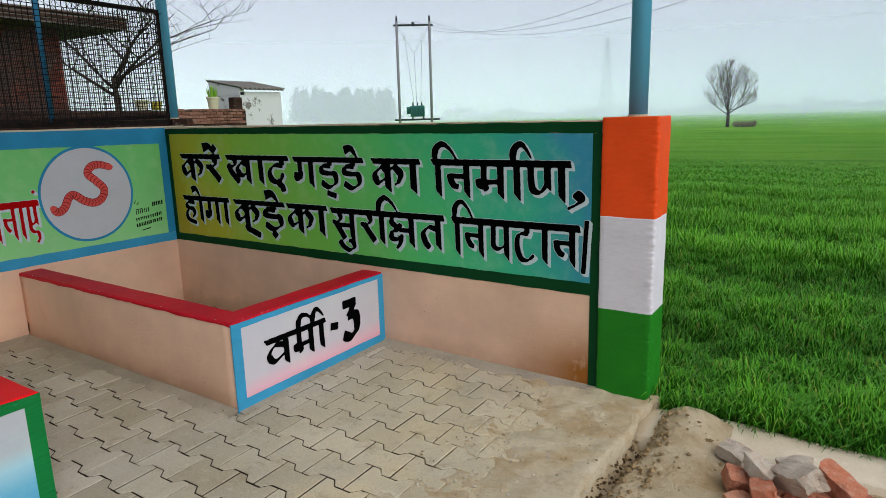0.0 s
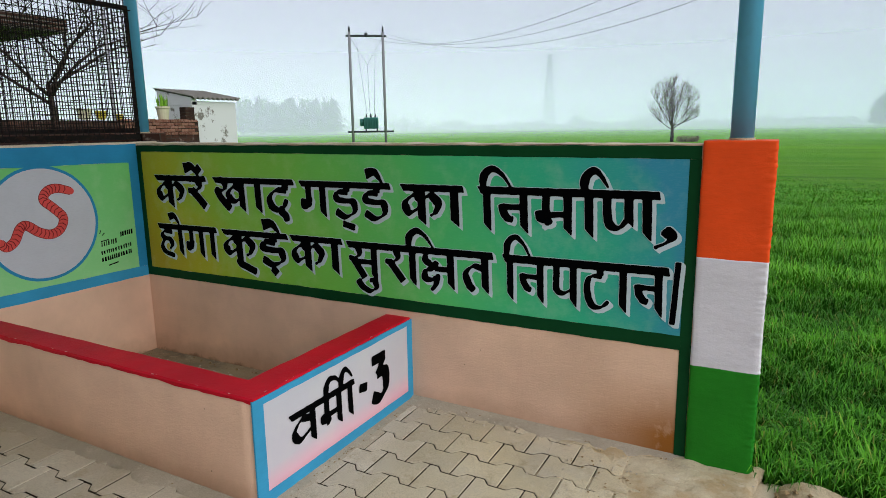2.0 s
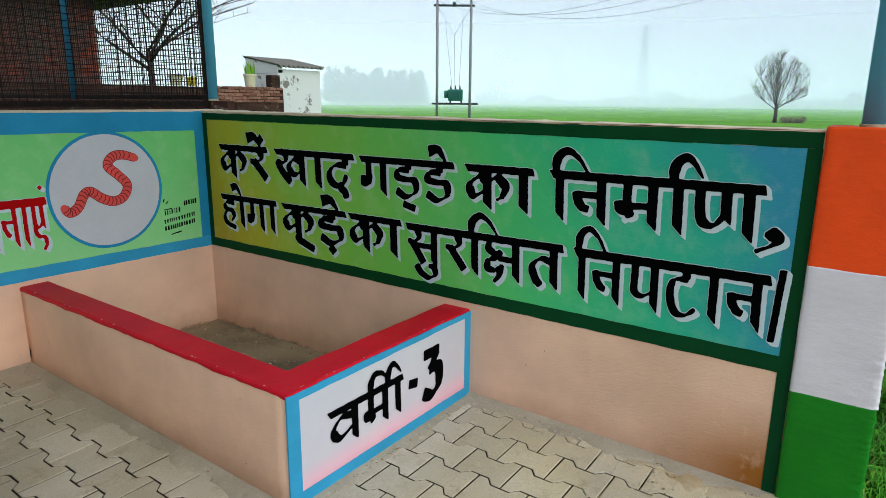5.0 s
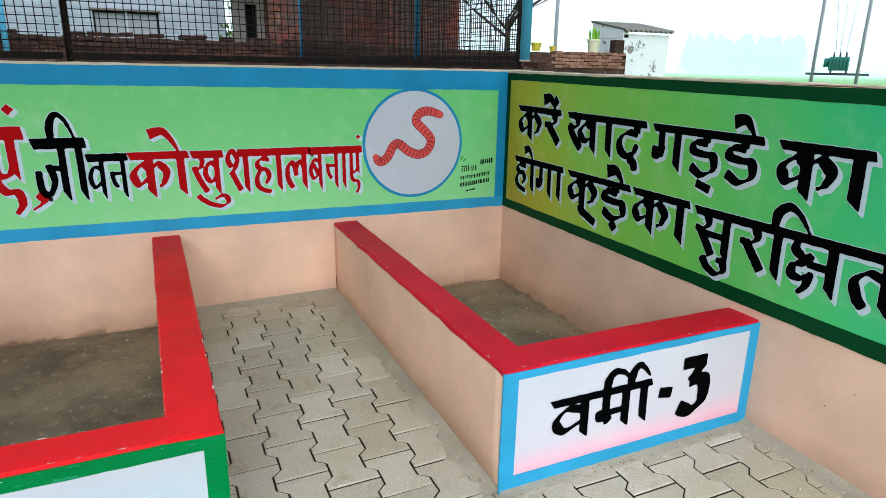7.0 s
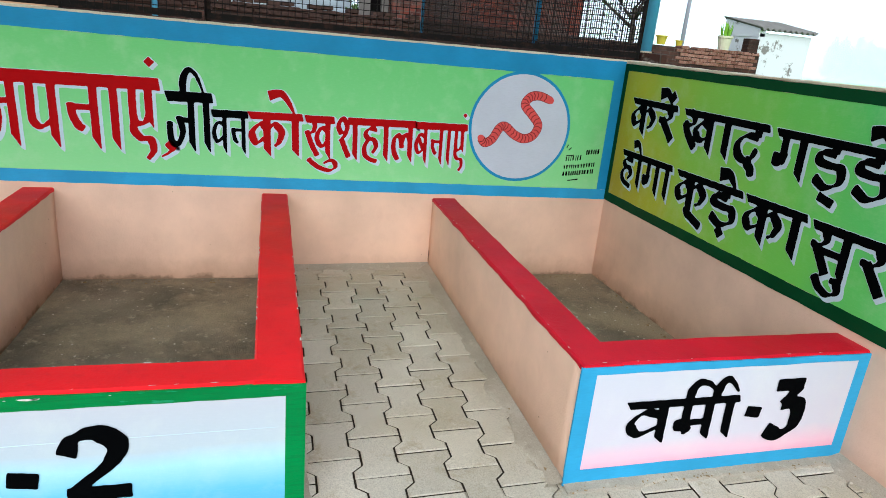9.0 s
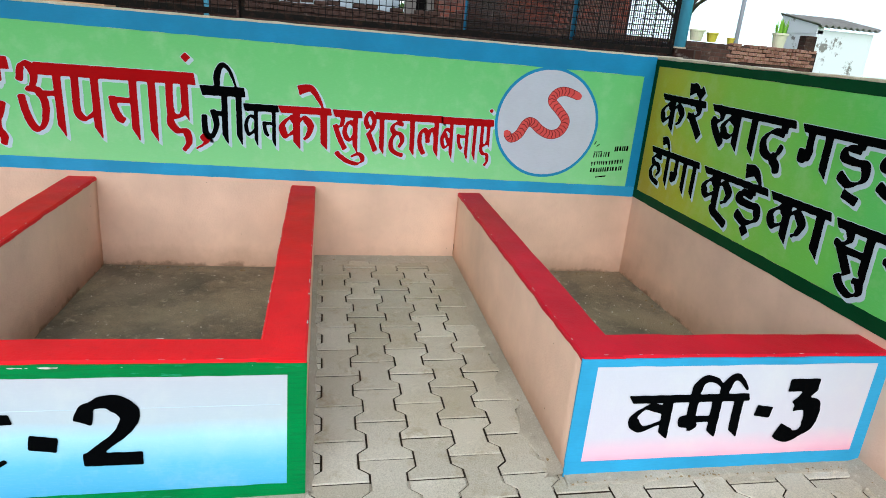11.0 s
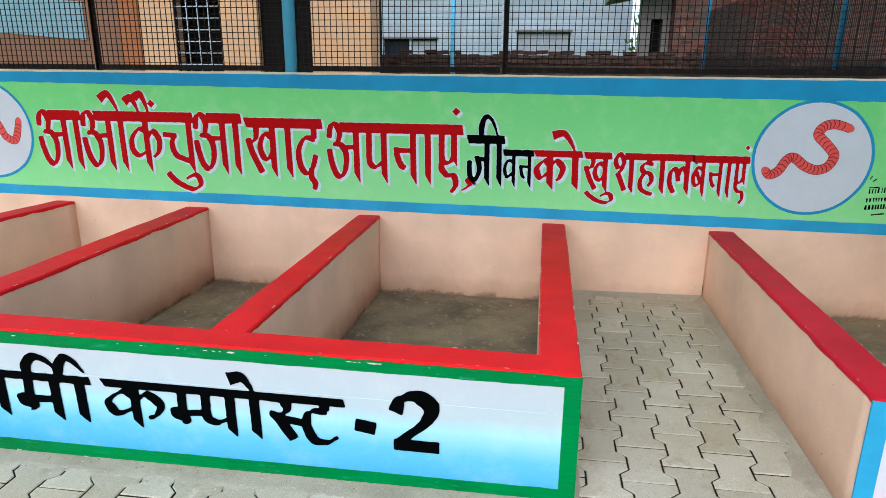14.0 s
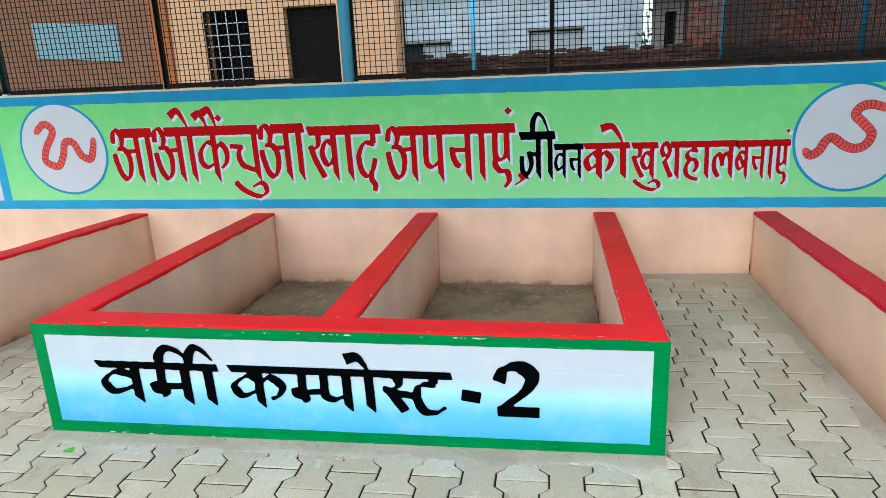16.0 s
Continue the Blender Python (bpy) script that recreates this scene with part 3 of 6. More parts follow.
def filled(f, level):
    """Polygons of the part of a grid above a level, in grid units; whole rows inside are merged."""
    f = f - level
    inside = f > 0
    count = inside[:-1, :-1].astype(int) + inside[1:, :-1] + inside[:-1, 1:] + inside[1:, 1:]
    polys = []
    for j, row in enumerate(count):
        full = np.concatenate(([0], (row == 4).astype(int), [0]))
        step = np.diff(full)
        for a, b in zip(np.nonzero(step == 1)[0], np.nonzero(step == -1)[0]):
            polys.append(((a, j), (b, j), (b, j + 1), (a, j + 1)))
        for i in np.nonzero((row > 0) & (row < 4))[0]:
            ring = ((i, j), (i + 1, j), (i + 1, j + 1), (i, j + 1))
            out = []
            for p, q in zip(ring, ring[1:] + ring[:1]):
                u, v = f[p[1], p[0]], f[q[1], q[0]]
                if u > 0:
                    out.append(p)
                if (u > 0) != (v > 0):
                    k = u / (u - v)
                    out.append((p[0] + (q[0] - p[0]) * k, p[1] + (q[1] - p[1]) * k))
            if len(out) > 2:
                polys.append(tuple(out))
    return polys


def soften(f):
    g = np.pad(f, 1, mode="edge")
    return (g[:-2, 1:-1] + g[2:, 1:-1] + g[1:-1, :-2] + g[1:-1, 2:] + 2 * g[1:-1, 1:-1]) / 6


def lettering(parent, letters, o, u, v, n, s0, s1, top, foot, mat, outline=None, label="", slope=0.0, drop=(0.019, -0.015), **style):
    """Paints a word on a wall between s0 and s1, from the head line at top down to foot. slope: rise of the line per metre."""
    o, u, v, n = Vector(o), Vector(u), Vector(v), Vector(n)
    sx, sy = (s1 - s0) / word_width(letters), top - foot
    cell = 0.0035
    x0, y0, f = paint_field(word_shapes(letters, sx, sy, **style), cell, 0.05)
    f = soften(soften(np.maximum(f, -0.03)))
    ny, nx = f.shape
    # an unsteady brush edge
    jj, ii = np.mgrid[0:ny, 0:nx]
    f = f + 0.0011 * np.sin(ii * 0.31 + 2.1 * np.sin(jj * 0.17 + s0)) * np.sin(jj * 0.23 + s0 * 7)
    layers = [("painted_word", mat, f, -0.0012, 0.0055)]
    if outline:
        g = np.full(f.shape, -1.0)
        for k in range(7):
            a, b = int(round(drop[0] / cell * k / 6)), int(round(-drop[1] / cell * k / 6))
            g[:ny - b, a:] = np.maximum(g[:ny - b, a:], f[b:, :nx - a])
        layers.append(("letter_outline", outline, soften(g), -0.0042, 0.0040))
    for name, m, field, level, depth in layers:
        verts, faces = [], []
        for poly in filled(field, level):
            k = len(verts)
            for px, py in poly:
                s = s0 + x0 + px * cell
                verts.append(o + u * s + v * (foot + y0 + py * cell + (s - s0) * slope) + n * depth)
            faces.append(tuple(range(k, k + len(poly))))
        part(name, mesh_of(name, verts, faces), m, parent, label if name == "painted_word" else "")


# ---- ground and floor ----
def floor_z(x, y=-1.2):
    """The paving falls away from the wall, and to the south."""
    return 0.045 - 0.0212 * x + 0.014 * min(0.0, y + 1.2)


def sheet(name, x0, x1, y0, y1, nx, ny, zf, mat, label, category, skirt=0.0):
    verts = []
    for i in range(nx + 1):
        for j in range(ny + 1):
            x, y = x0 + (x1 - x0) * i / nx, y0 + (y1 - y0) * j / ny
            verts.append((x, y, zf(x, y)))
    faces = [(i * (ny + 1) + j, (i + 1) * (ny + 1) + j, (i + 1) * (ny + 1) + j + 1, i * (ny + 1) + j + 1) for i in range(nx) for j in range(ny)]
    if skirt:
        edge = [i * (ny + 1) for i in range(nx + 1)] + [nx * (ny + 1) + j for j in range(1, ny + 1)] + [i * (ny + 1) + ny for i in range(nx - 1, -1, -1)] + [j for j in range(ny - 1, 0, -1)]
        k = len(verts)
        verts += [(verts[e][0], verts[e][1], verts[e][2] - skirt) for e in edge]
        m = len(edge)
        faces += [(edge[a], k + a, k + (a + 1) % m, edge[(a + 1) % m]) for a in range(m)]
    ob = part(name, mesh_of(name, verts, faces, True), mat)
    return tagged(ob, label, category, kind="structure")


FIELD_Z = -0.28


def canopy(d):
    f = min(1.0, max(0.0, (d - 7.0) / 9.0))
    return f * f * (3 - 2 * f)


def field_height(x, y):
    d = math.hypot(x, y)
    # far off the sheet stands for the tops of the wheat
    return FIELD_Z + 0.25 * canopy(d) + 0.05 * noise.noise(Vector((x * 0.05, y * 0.05, 0))) * min(1, d / 30)


# one great sheet of green wheat land out to the horizon
rings = [0, 4, 6, 7, 8, 9, 10, 11, 12, 13, 14, 15, 16, 18, 20, 24, 30, 45, 65, 90, 130, 200, 320, 520, 900, 1800, 3600]
gv, gf = [(0, 0, FIELD_Z)], []
for r in rings[1:]:
    for a in range(64):
        t = 2 * math.pi * a / 64
        x, y = r * math.cos(t), r * math.sin(t)
        gv.append((x, y, field_height(x, y)))
for a in range(64):
    gf.append((0, 1 + a, 1 + (a + 1) % 64))
for k in range(len(rings) - 2):
    for a in range(64):
        b = (a + 1) % 64
        gf.append((1 + k * 64 + a, 1 + (k + 1) * 64 + a, 1 + (k + 1) * 64 + b, 1 + k * 64 + b))
tagged(part("ground", mesh_of("ground", gv, gf, True), M_FIELD), "flat green wheat field reaching to the misty horizon", "field", kind="structure")

# the yard: dry dirt round the shed
def dirt_h(x, y):
    z = -0.125 + 0.03 * noise.noise(Vector((x * 1.3, y * 1.3, 0))) + 0.018 * noise.noise(Vector((x * 6, y * 6, 2))) + 0.010 * noise.noise(Vector((x * 17, y * 17, 4)))
    # mortar thrown against the ledge, and the gap under the broken slab
    z += 0.12 * math.exp(-((x - 4.60) / 0.20) ** 2) * max(0.0, min(1.0, (y + 0.9) / 0.6))
    return z - 0.10 * math.exp(-((x - slab_edge(y) - 0.035) / 0.04) ** 2)


def slab_edge(y):
    return 4.375 + 0.03 * noise.noise(Vector((y * 3.1, 0, 0))) + 0.02 * noise.noise(Vector((y * 11, 4, 0))) + 0.012 * noise.noise(Vector((y * 37, 1, 0))) + 0.06 * max(-1.2, y)


NEAR_DIRT = (4.15, 6.4, -2.2, -0.02)
sheet("dirt", -9, 9.5, -14, -0.02, 90, 60, lambda x, y: -0.2 if NEAR_DIRT[0] - 0.3 < x < NEAR_DIRT[1] + 0.3 and y > NEAR_DIRT[2] - 0.3 else -0.13 + 0.03 * noise.noise(Vector((x * 1.3, y * 1.3, 0))),
      M_DIRT, "dry trodden earth beside the broken slab", "ground", 0.3)
sheet("dirt", *NEAR_DIRT, 150, 150, dirt_h, M_DIRT, "lumpy dry earth and spilt mortar by the slab", "ground", 0.15)
floor = sheet("floor", 2.26, 4.08, -9.0, 0.02, 40, 80, lambda x, y: floor_z(x, y) - 0.017, M_JOINT, "paved floor of zigzag grey concrete blocks", "floor", 0.12)
for name, y0, y1 in (("joint_bed", -2.48, -1.22), ("joint_bed", -6.7, -5.22)):
    bed = sheet(name, -0.05, 2.27, y0, y1, 30, 12, lambda x, y: floor_z(x, y) - 0.0175, M_JOINT, "", "", 0.12)
    bed.parent = floor
    for key in ("kind",):
        del bed[key]


verts, faces = [], []
NY, NX = 640, 48
for i in range(NX + 1):
    for j in range(NY + 1):
        y = -9 + (9.06) * (1 - (1 - j / NY) ** 2.2)
        e = slab_edge(y)
        x = 3.3 + (e - 3.3) * i / NX
        # a skin of cement that runs out over the blocks in patches
        skin = -0.018 + 0.026 * min(1.0, max(0.0, (x - 3.45) / 0.55))
        lump = 0.016 * noise.noise(Vector((x * 3.2, y * 3.2, 0))) + 0.011 * noise.noise(Vector((x * 11, y * 11, 3))) + 0.005 * noise.noise(Vector((x * 31, y * 31, 6)))
        if y > -0.35:
            skin += 0.012 * (y + 0.35) / 0.35
        verts.append((x, y, floor_z(x, y) + skin + lump - (0.012 if i == NX else 0)))
for i in range(NX):
    for j in range(NY):
        a = i * (NY + 1) + j
        faces.append((a, a + NY + 1, a + NY + 2, a + 1))
k = len(verts)
for j in range(NY + 1):
    x, y, z = verts[NX * (NY + 1) + j]
    verts.append((x - 0.02 + 0.02 * noise.noise(Vector((y * 19, 2, 2))), y, z - 0.13))
for j in range(NY):
    a = NX * (NY + 1) + j
    faces.append((a, k + j, k + j + 1, a + 1))
tagged(part("cement_edge", mesh_of("cement_edge", verts, faces, True), M_CEMENT), "crumbling cement apron at the edge of the paving", "pavement", kind="structure")


def ledge_h(x, y):
    return -0.085 + 0.02 * noise.noise(Vector((x * 2, y * 4, 7))) - 0.10 * max(0, (0.02 - 0.34 * (x - 4.4)) - y) - 0.008 * (x - 4.3)


sheet("cement_ledge", 4.33, 9.5, -0.30, 0.05, 70, 10, ledge_h, M_CEMENTWHITE, "pale cement ledge along the field edge", "pavement", 0.25)

# ---- walls ----
wall_west = tagged(part("wall_west", box(-0.23, 0.0, -9.4, 0.23, -0.3, 1.585, 0.006), M_PLASTER), "peach plastered wall with a painted green slogan band", "wall", kind="structure")
coping = part("coping", band((-0.235, 0, 0), (0, 1, 0), (0, 0, 1), (1, 0, 0), -9.4, 0.2, lambda s: 1.587, lambda s: 1.60 - 0.002 * s, 0.22, 0.004, 0.1), M_CEMENTWHITE, wall_west, "bare cement coping")
wall_north = tagged(part("wall_north", box(0.0, 4.03, 0.0, 0.23, -0.3, 1.575, 0.006), M_PLASTER), "peach plastered wall with a painted yellow and teal slogan board", "wall", kind="structure")
part("coping", band((0, 0.225, 0), (1, 0, 0), (0, 0, 1), (0, -1, 0), 0.0, 4.03, lambda s: 1.577, lambda s: 1.594 - 0.004 * s, 0.222, 0.006, 0.06), M_CEMENTWHITE, wall_north, "bare cement coping")

WA = ((0, 0, 0), (0, 1, 0), (0, 0, 1), (1, 0, 0))
WB = ((0, 0, 0), (1, 0, 0), (0, 0, 1), (0, -1, 0))


def a_bot0(s):
    return 0.572 - 0.0065 * s


def a_bot1(s):
    return 0.648 - 0.0068 * s


def a_top0(s):
    return 1.452 - 0.0098 * s


def a_top1(s):
    return 1.588 - 0.0015 * s


part("painted_field", band(*WA, -7.66, -0.075, a_bot1, a_top0, 0.002, 0.0), M_FIELD_A, wall_west, "light green painted field")
part("painted_border", band(*WA, -9.3, -0.002, a_top0, a_top1, 0.0034, 0.003, seed=3), M_BLUE, wall_west, "blue painted border")
part("painted_border", band(*WA, -9.3, -0.002, a_bot0, a_bot1, 0.0034, 0.003, seed=8), M_LIGHTBLUE, wall_west, "blue painted border")
part("painted_border", band(*WA, -0.078, -0.002, a_bot1, a_top0, 0.0030, 0.002, seed=12), M_BLUE, wall_west, "blue painted border")
part("painted_border", band(*WA, -7.74, -7.655, a_bot1, a_top0, 0.0030, 0.002, seed=15), M_LIGHTBLUE, wall_west, "blue painted border")
part("painted_field", band(*WA, -9.3, -7.742, a_bot1, a_top0, 0.0022, 0.002, seed=15), M_WHITE, wall_west, "white painted field")


def b_lo1(s):
    return 0.640 - 0.0036 * s


def b_hi0(s):
    return 1.531 - 0.006 * s


part("painted_field", band(*WB, 0.052, 3.968, b_lo1, b_hi0, 0.002, 0.0), M_FIELD_B, wall_north, "field sprayed from yellow through green to teal")
part("painted_border", band(*WB, 0.002, 4.018, b_hi0, lambda s: 1.576 - 0.001 * s, 0.0034, 0.003, seed=21), M_DKGREEN, wall_north, "bottle green border")
part("painted_border", band(*WB, 0.002, 3.97, lambda s: 0.576 - 0.006 * s, b_lo1, 0.0034, 0.004, seed=25), M_DKGREEN, wall_north, "bottle green border")
part("painted_border", band(*WB, 0.002, 0.05, b_lo1, b_hi0, 0.0030, 0.002, seed=27), M_DKGREEN, wall_north, "bottle green border")
part("painted_border", band(*WB, 3.966, 4.02, lambda s: -0.04, b_hi0, 0.0030, 0.002, 0.01, seed=29), M_DKGREEN, wall_north, "bottle green border")

# slogans
B_WORDS = [
    (("ka", "ra", "sign_e", "sign_dot"), 0.186, 0.719, 1.357, 1.130), (("kha", "aa", "da"), 0.791, 1.526, 1.353, 1.130),
    (("ga", "dda", "halant", "dda", "sign_e"), 1.572, 2.275, 1.348, 1.128), (("ka", "aa"), 2.348, 2.767, 1.346, 1.120),
    (("sign_i", "na", "ma", "aa", "sign_reph", "nna"), 2.858, 3.839, 1.347, 1.112),
    (("ha", "aa", "sign_e", "ga", "aa"), 0.168, 0.786, 0.990, 0.765), (("ka", "sign_uu", "dda", "sign_dot_below", "sign_e"), 0.839, 1.447, 0.984, 0.765),
    (("ka", "aa"), 1.47, 1.898, 0.982, 0.757), (("sa", "sign_u", "ra", "sign_i", "ksha", "ta"), 1.932, 2.949, 0.973, 0.742),
    (("sign_i", "na", "pa", "tta", "aa", "na"), 3.008, 3.9, 0.970, 0.724)]
for letters, s0, s1, top, foot in B_WORDS:
    lettering(wall_north, letters, *WB, s0, s1, top, foot, M_BLACK, M_SHADE, "black brush lettering with pale outline")
lettering(wall_north, ("comma",), *WB, 3.80, 3.92, 1.25, 1.09, M_BLACK, M_SHADE, head=False)
lettering(wall_north, ("stroke_end",), *WB, 3.905, 3.96, 0.99, 0.71, M_BLACK, M_SHADE, head=False, heavy=0.2)

A_WORDS = [
    (("a", "aa", "a", "aa", "sign_e_low", "ka_tall", "sign_ai_low", "sign_dot_low", "cha", "sign_u_wide", "a", "aa"), -6.562, -4.825, 1.305, 0.860, M_REDLET),
    (("kha", "aa", "da_bold"), -4.804, -4.186, 1.276, 0.852, M_REDLET), (("a", "pa", "na", "aa", "e", "sign_dot"), -4.145, -3.125, 1.255, 0.832, M_REDLET),
    (("ja", "sign_ii"), -3.096, -2.821, 1.185, 0.835, M_BLACK), (("va", "na"), -2.831, -2.611, 1.087, 0.826, M_BLACK),
    (("ka", "aa", "sign_e_tall"), -2.611, -2.269, 1.088, 0.824, M_REDLET), (("kha", "sign_u_wide", "sha", "ha", "aa", "la"), -2.257, -1.509, 1.084, 0.815, M_REDLET),
    (("ba", "na", "aa", "e", "sign_dot"), -1.52, -1.146, 1.081, 0.803, M_REDLET)]
for letters, s0, s1, top, foot, m in A_WORDS:
    lettering(wall_west, letters, *WA, s0, s1, top, foot, m, M_SHADE, "brush lettering with pale outline", heavy=0.24)
lettering(wall_west, ("comma",), *WA, -3.15, -3.05, 0.95, 0.80, M_REDLET, M_SHADE, head=False)


def disc(cy, cz, ry, rz, depth, n=48, lean=0.0):
    bm = bmesh.new()
    ring = []
    for i in range(n):
        t = 2 * math.pi * i / n
        w = 1 + 0.006 * noise.noise(Vector((math.cos(t) * 3, math.sin(t) * 3, cy)))
        y = cy + ry * w * math.cos(t)
        ring.append(bm.verts.new((depth, y, cz + rz * w * math.sin(t) + lean * (y - cy))))
    bm.faces.new(ring)
    return bm


def worm(parent, path):
    pts = smooth_line([Vector(p) for p in path], 9)
    verts, faces, stripes_v, stripes_f = [], [], [], []
    n = len(pts)
    for i, p in enumerate(pts):
        d = (pts[min(i + 1, n - 1)] - pts[max(i - 1, 0)]).normalized()
        q = Vector((-d.y, d.x))
        f = i / (n - 1)
        w = 0.029 * (0.8 + 0.2 * min(1, min(f, 1 - f) * 9))
        for s in (1, -1):
            verts.append((0.0072, (p + q * w * s).x, (p + q * w * s).y))
        if i:
            faces.append((2 * i - 2, 2 * i - 1, 2 * i + 1, 2 * i))
        if i % 3 == 1 and 2 < i < n - 3:
            k = len(stripes_v)
            for a, b in ((1, 0.0), (0.1, 0.35), (-0.9, 0.05), (-0.9, -0.12), (0.1, 0.15), (1, -0.15)):
                c = p + q * w * a + d * 0.034 * b
                stripes_v.append((0.0079, c.x, c.y))
            stripes_f.append(tuple(range(k, k + 6)))
    for t0, end in ((pts[0], pts[1]), (pts[-1], pts[-2])):
        k = len(verts)
        for j in range(14):
            a = 2 * math.pi * j / 14
            verts.append((0.0070, t0.x + 0.0235 * math.cos(a), t0.y + 0.0235 * math.sin(a)))
        faces.append(tuple(range(k, k + 14)))
    edge_v, edge_f = [], []
    for i, p in enumerate(pts):
        d = (pts[min(i + 1, n - 1)] - pts[max(i - 1, 0)]).normalized()
        q = Vector((-d.y, d.x))
        f = i / (n - 1)
        w = 0.029 * (0.8 + 0.2 * min(1, min(f, 1 - f) * 9)) + 0.004
        for s in (1, -1):
            edge_v.append((0.0064, (p + q * w * s).x, (p + q * w * s).y))
        if i:
            edge_f.append((2 * i - 2, 2 * i - 1, 2 * i + 1, 2 * i))
    part("worm_outline", mesh_of("worm_outline", edge_v, edge_f), M_WORMDK, parent)
    part("painted_worm", mesh_of("painted_worm", verts, faces), M_WORM, parent, "pink ringed earthworm painting")
    part("worm_rings", mesh_of("worm_rings", stripes_v, stripes_f), M_WORMDK, parent)


for cy, cz, ry, rz, lean in ((-0.757, 1.080, 0.384, 0.388, 0.0), (-7.035, 1.147, 0.420, 0.398, -0.06)):
    part("circle_rim", disc(cy, cz, ry, rz, 0.0044, lean=lean), M_BLUE, wall_west, "blue painted ring")
    part("painted_circle", disc(cy, cz, ry - 0.020, rz - 0.020, 0.0054, lean=lean), M_WHITE, wall_west, "white painted disc")
worm(wall_west, ((-1.046, 0.995), (-1.012, 0.962), (-0.959, 0.992), (-0.915, 1.068), (-0.87, 1.082), (-0.799, 1.03), (-0.723, 1.004), (-0.654, 1.03), (-0.625, 1.105), (-0.681, 1.176), (-0.742, 1.24), (-0.71, 1.295), (-0.641, 1.308), (-0.551, 1.281)))
worm(wall_west, ((-7.27, 1.30), (-7.18, 1.365), (-7.11, 1.30), (-7.20, 1.16), (-7.23, 1.05), (-7.12, 1.0), (-7.05, 1.09), (-7.01, 1.20), (-6.93, 1.20), (-6.87, 1.09), (-6.79, 1.06), (-6.75, 1.14), (-6.73, 1.22)))
# the signwriter's small signature: bars only
bars = random.Random(9)
for i, (s, z, w, h) in enumerate(((-0.37, 0.862, 0.12, 0.034), (-0.21, 0.895, 0.10, 0.036), (-0.375, 0.802, 0.25, 0.030), (-0.375, 0.750, 0.25, 0.030), (-0.33, 0.712, 0.16, 0.007), (-0.37, 0.90, 0.13, 0.006))):
    pos = s
    while pos < s + w:
        step = w if h < 0.01 else bars.uniform(0.014, 0.026)
        part("signature_bar", band(*WA, pos, pos + step * 0.5, lambda q, z=z: z + 0.12 * (q + 0.3), lambda q, z=z, h=h: z + h + 0.12 * (q + 0.3), 0.0042, 0.006, 0.006, seed=40 + i + pos), M_BLACK, wall_west)
        pos += step
for i in range(6):
    t = radians(40 + 26 * i)
    c = Vector((-0.395 + 0.05 * math.cos(t), 0.905 + 0.05 * math.sin(t)))
    d = Vector((math.cos(t), math.sin(t))) * 0.028
    q = Vector((-d.y, d.x)) * 0.12
    part("signature_ray", mesh_of("signature_ray", [(0.0042, *(c + a)) for a in (q, -q, d - q, d + q)], [(0, 1, 2, 3)]), M_BLACK, wall_west)

# ---- flag pillar ----
pillar = thing("flag_pillar", (4.18, 0.1, -0.06), "square masonry pillar painted saffron, white and green", "pillar")
for name, z0, z1, m, lab in (("green_band", -0.08, 0.49, M_PGREEN, "green painted band"), ("white_band", 0.49, 1.038, M_PWHITE, "white painted band"), ("saffron_band", 1.038, 1.592, M_ORANGE, "saffron painted band")):
    n = 70
    vv, ff = [], []
    zs = [z0 + (z1 - z0) * i / n for i in range(n + 1)]
    X0, X1, Y0, Y1, R = 4.022, 4.335, -0.022, 0.245, 0.012
    prof = []
    for cx, cy, a0 in ((X0 + R, Y0 + R, 180), (X1 - R, Y0 + R, 270), (X1 - R, Y1 - R, 0), (X0 + R, Y1 - R, 90)):
        for da in (0, 45, 90):
            prof.append((cx + R * math.cos(radians(a0 + da)), cy + R * math.sin(radians(a0 + da))))
    fine = []
    for a, b in zip(prof, prof[1:] + prof[:1]):
        fine.append(a)
        if math.hypot(b[0] - a[0], b[1] - a[1]) > 0.05:
            fine += [(a[0] + (b[0] - a[0]) * k / 12, a[1] + (b[1] - a[1]) * k / 12) for k in range(1, 12)]
    m_ = len(fine)
    for z in zs:
        for x, y in fine:
            p = Vector((x, y, z))
            near = abs(x - X1) < 0.02 and abs(y - Y0) < 0.02
            vv.append(p + wobble(p, 0.003, 7) + wobble(p, 0.001, 40) + (wobble(p, 0.008, 60) if near else Vector((0, 0, 0))))
    for i in range(n):
        for j in range(m_):
            k = (j + 1) % m_
            ff.append((i * m_ + j, i * m_ + k, (i + 1) * m_ + k, (i + 1) * m_ + j))
    ff.append(tuple(n * m_ + j for j in range(m_)))
    place(pillar, part(name, mesh_of(name, vv, ff, True), m, None, lab))


def pipe_post(x, y, z0, z1, r, dx=0.0):
    t = thing("pipe_post", (x, y, z0), "round steel post painted sky blue, holding the shed roof", "post", "roof posts")
    place(t, rod("pipe", [(x, y, z0), (x + dx * 0.5, y, (z0 + z1) / 2), (x + dx, y, z1)], r, M_PIPE, None, "", 20))
    place(t, rod("foot_collar", [(x, y, z0 - 0.01), (x, y, z0 + 0.012)], r * 1.12, M_CEMENT, None, "cement smear round the foot", 16))


pipe_post(4.178, 0.13, 1.592, 4.05, 0.052)
pipe_post(-0.33, 0.33, 1.665, 3.95, 0.048)
pipe_post(-0.12, -4.45, 1.59, 3.95, 0.046)

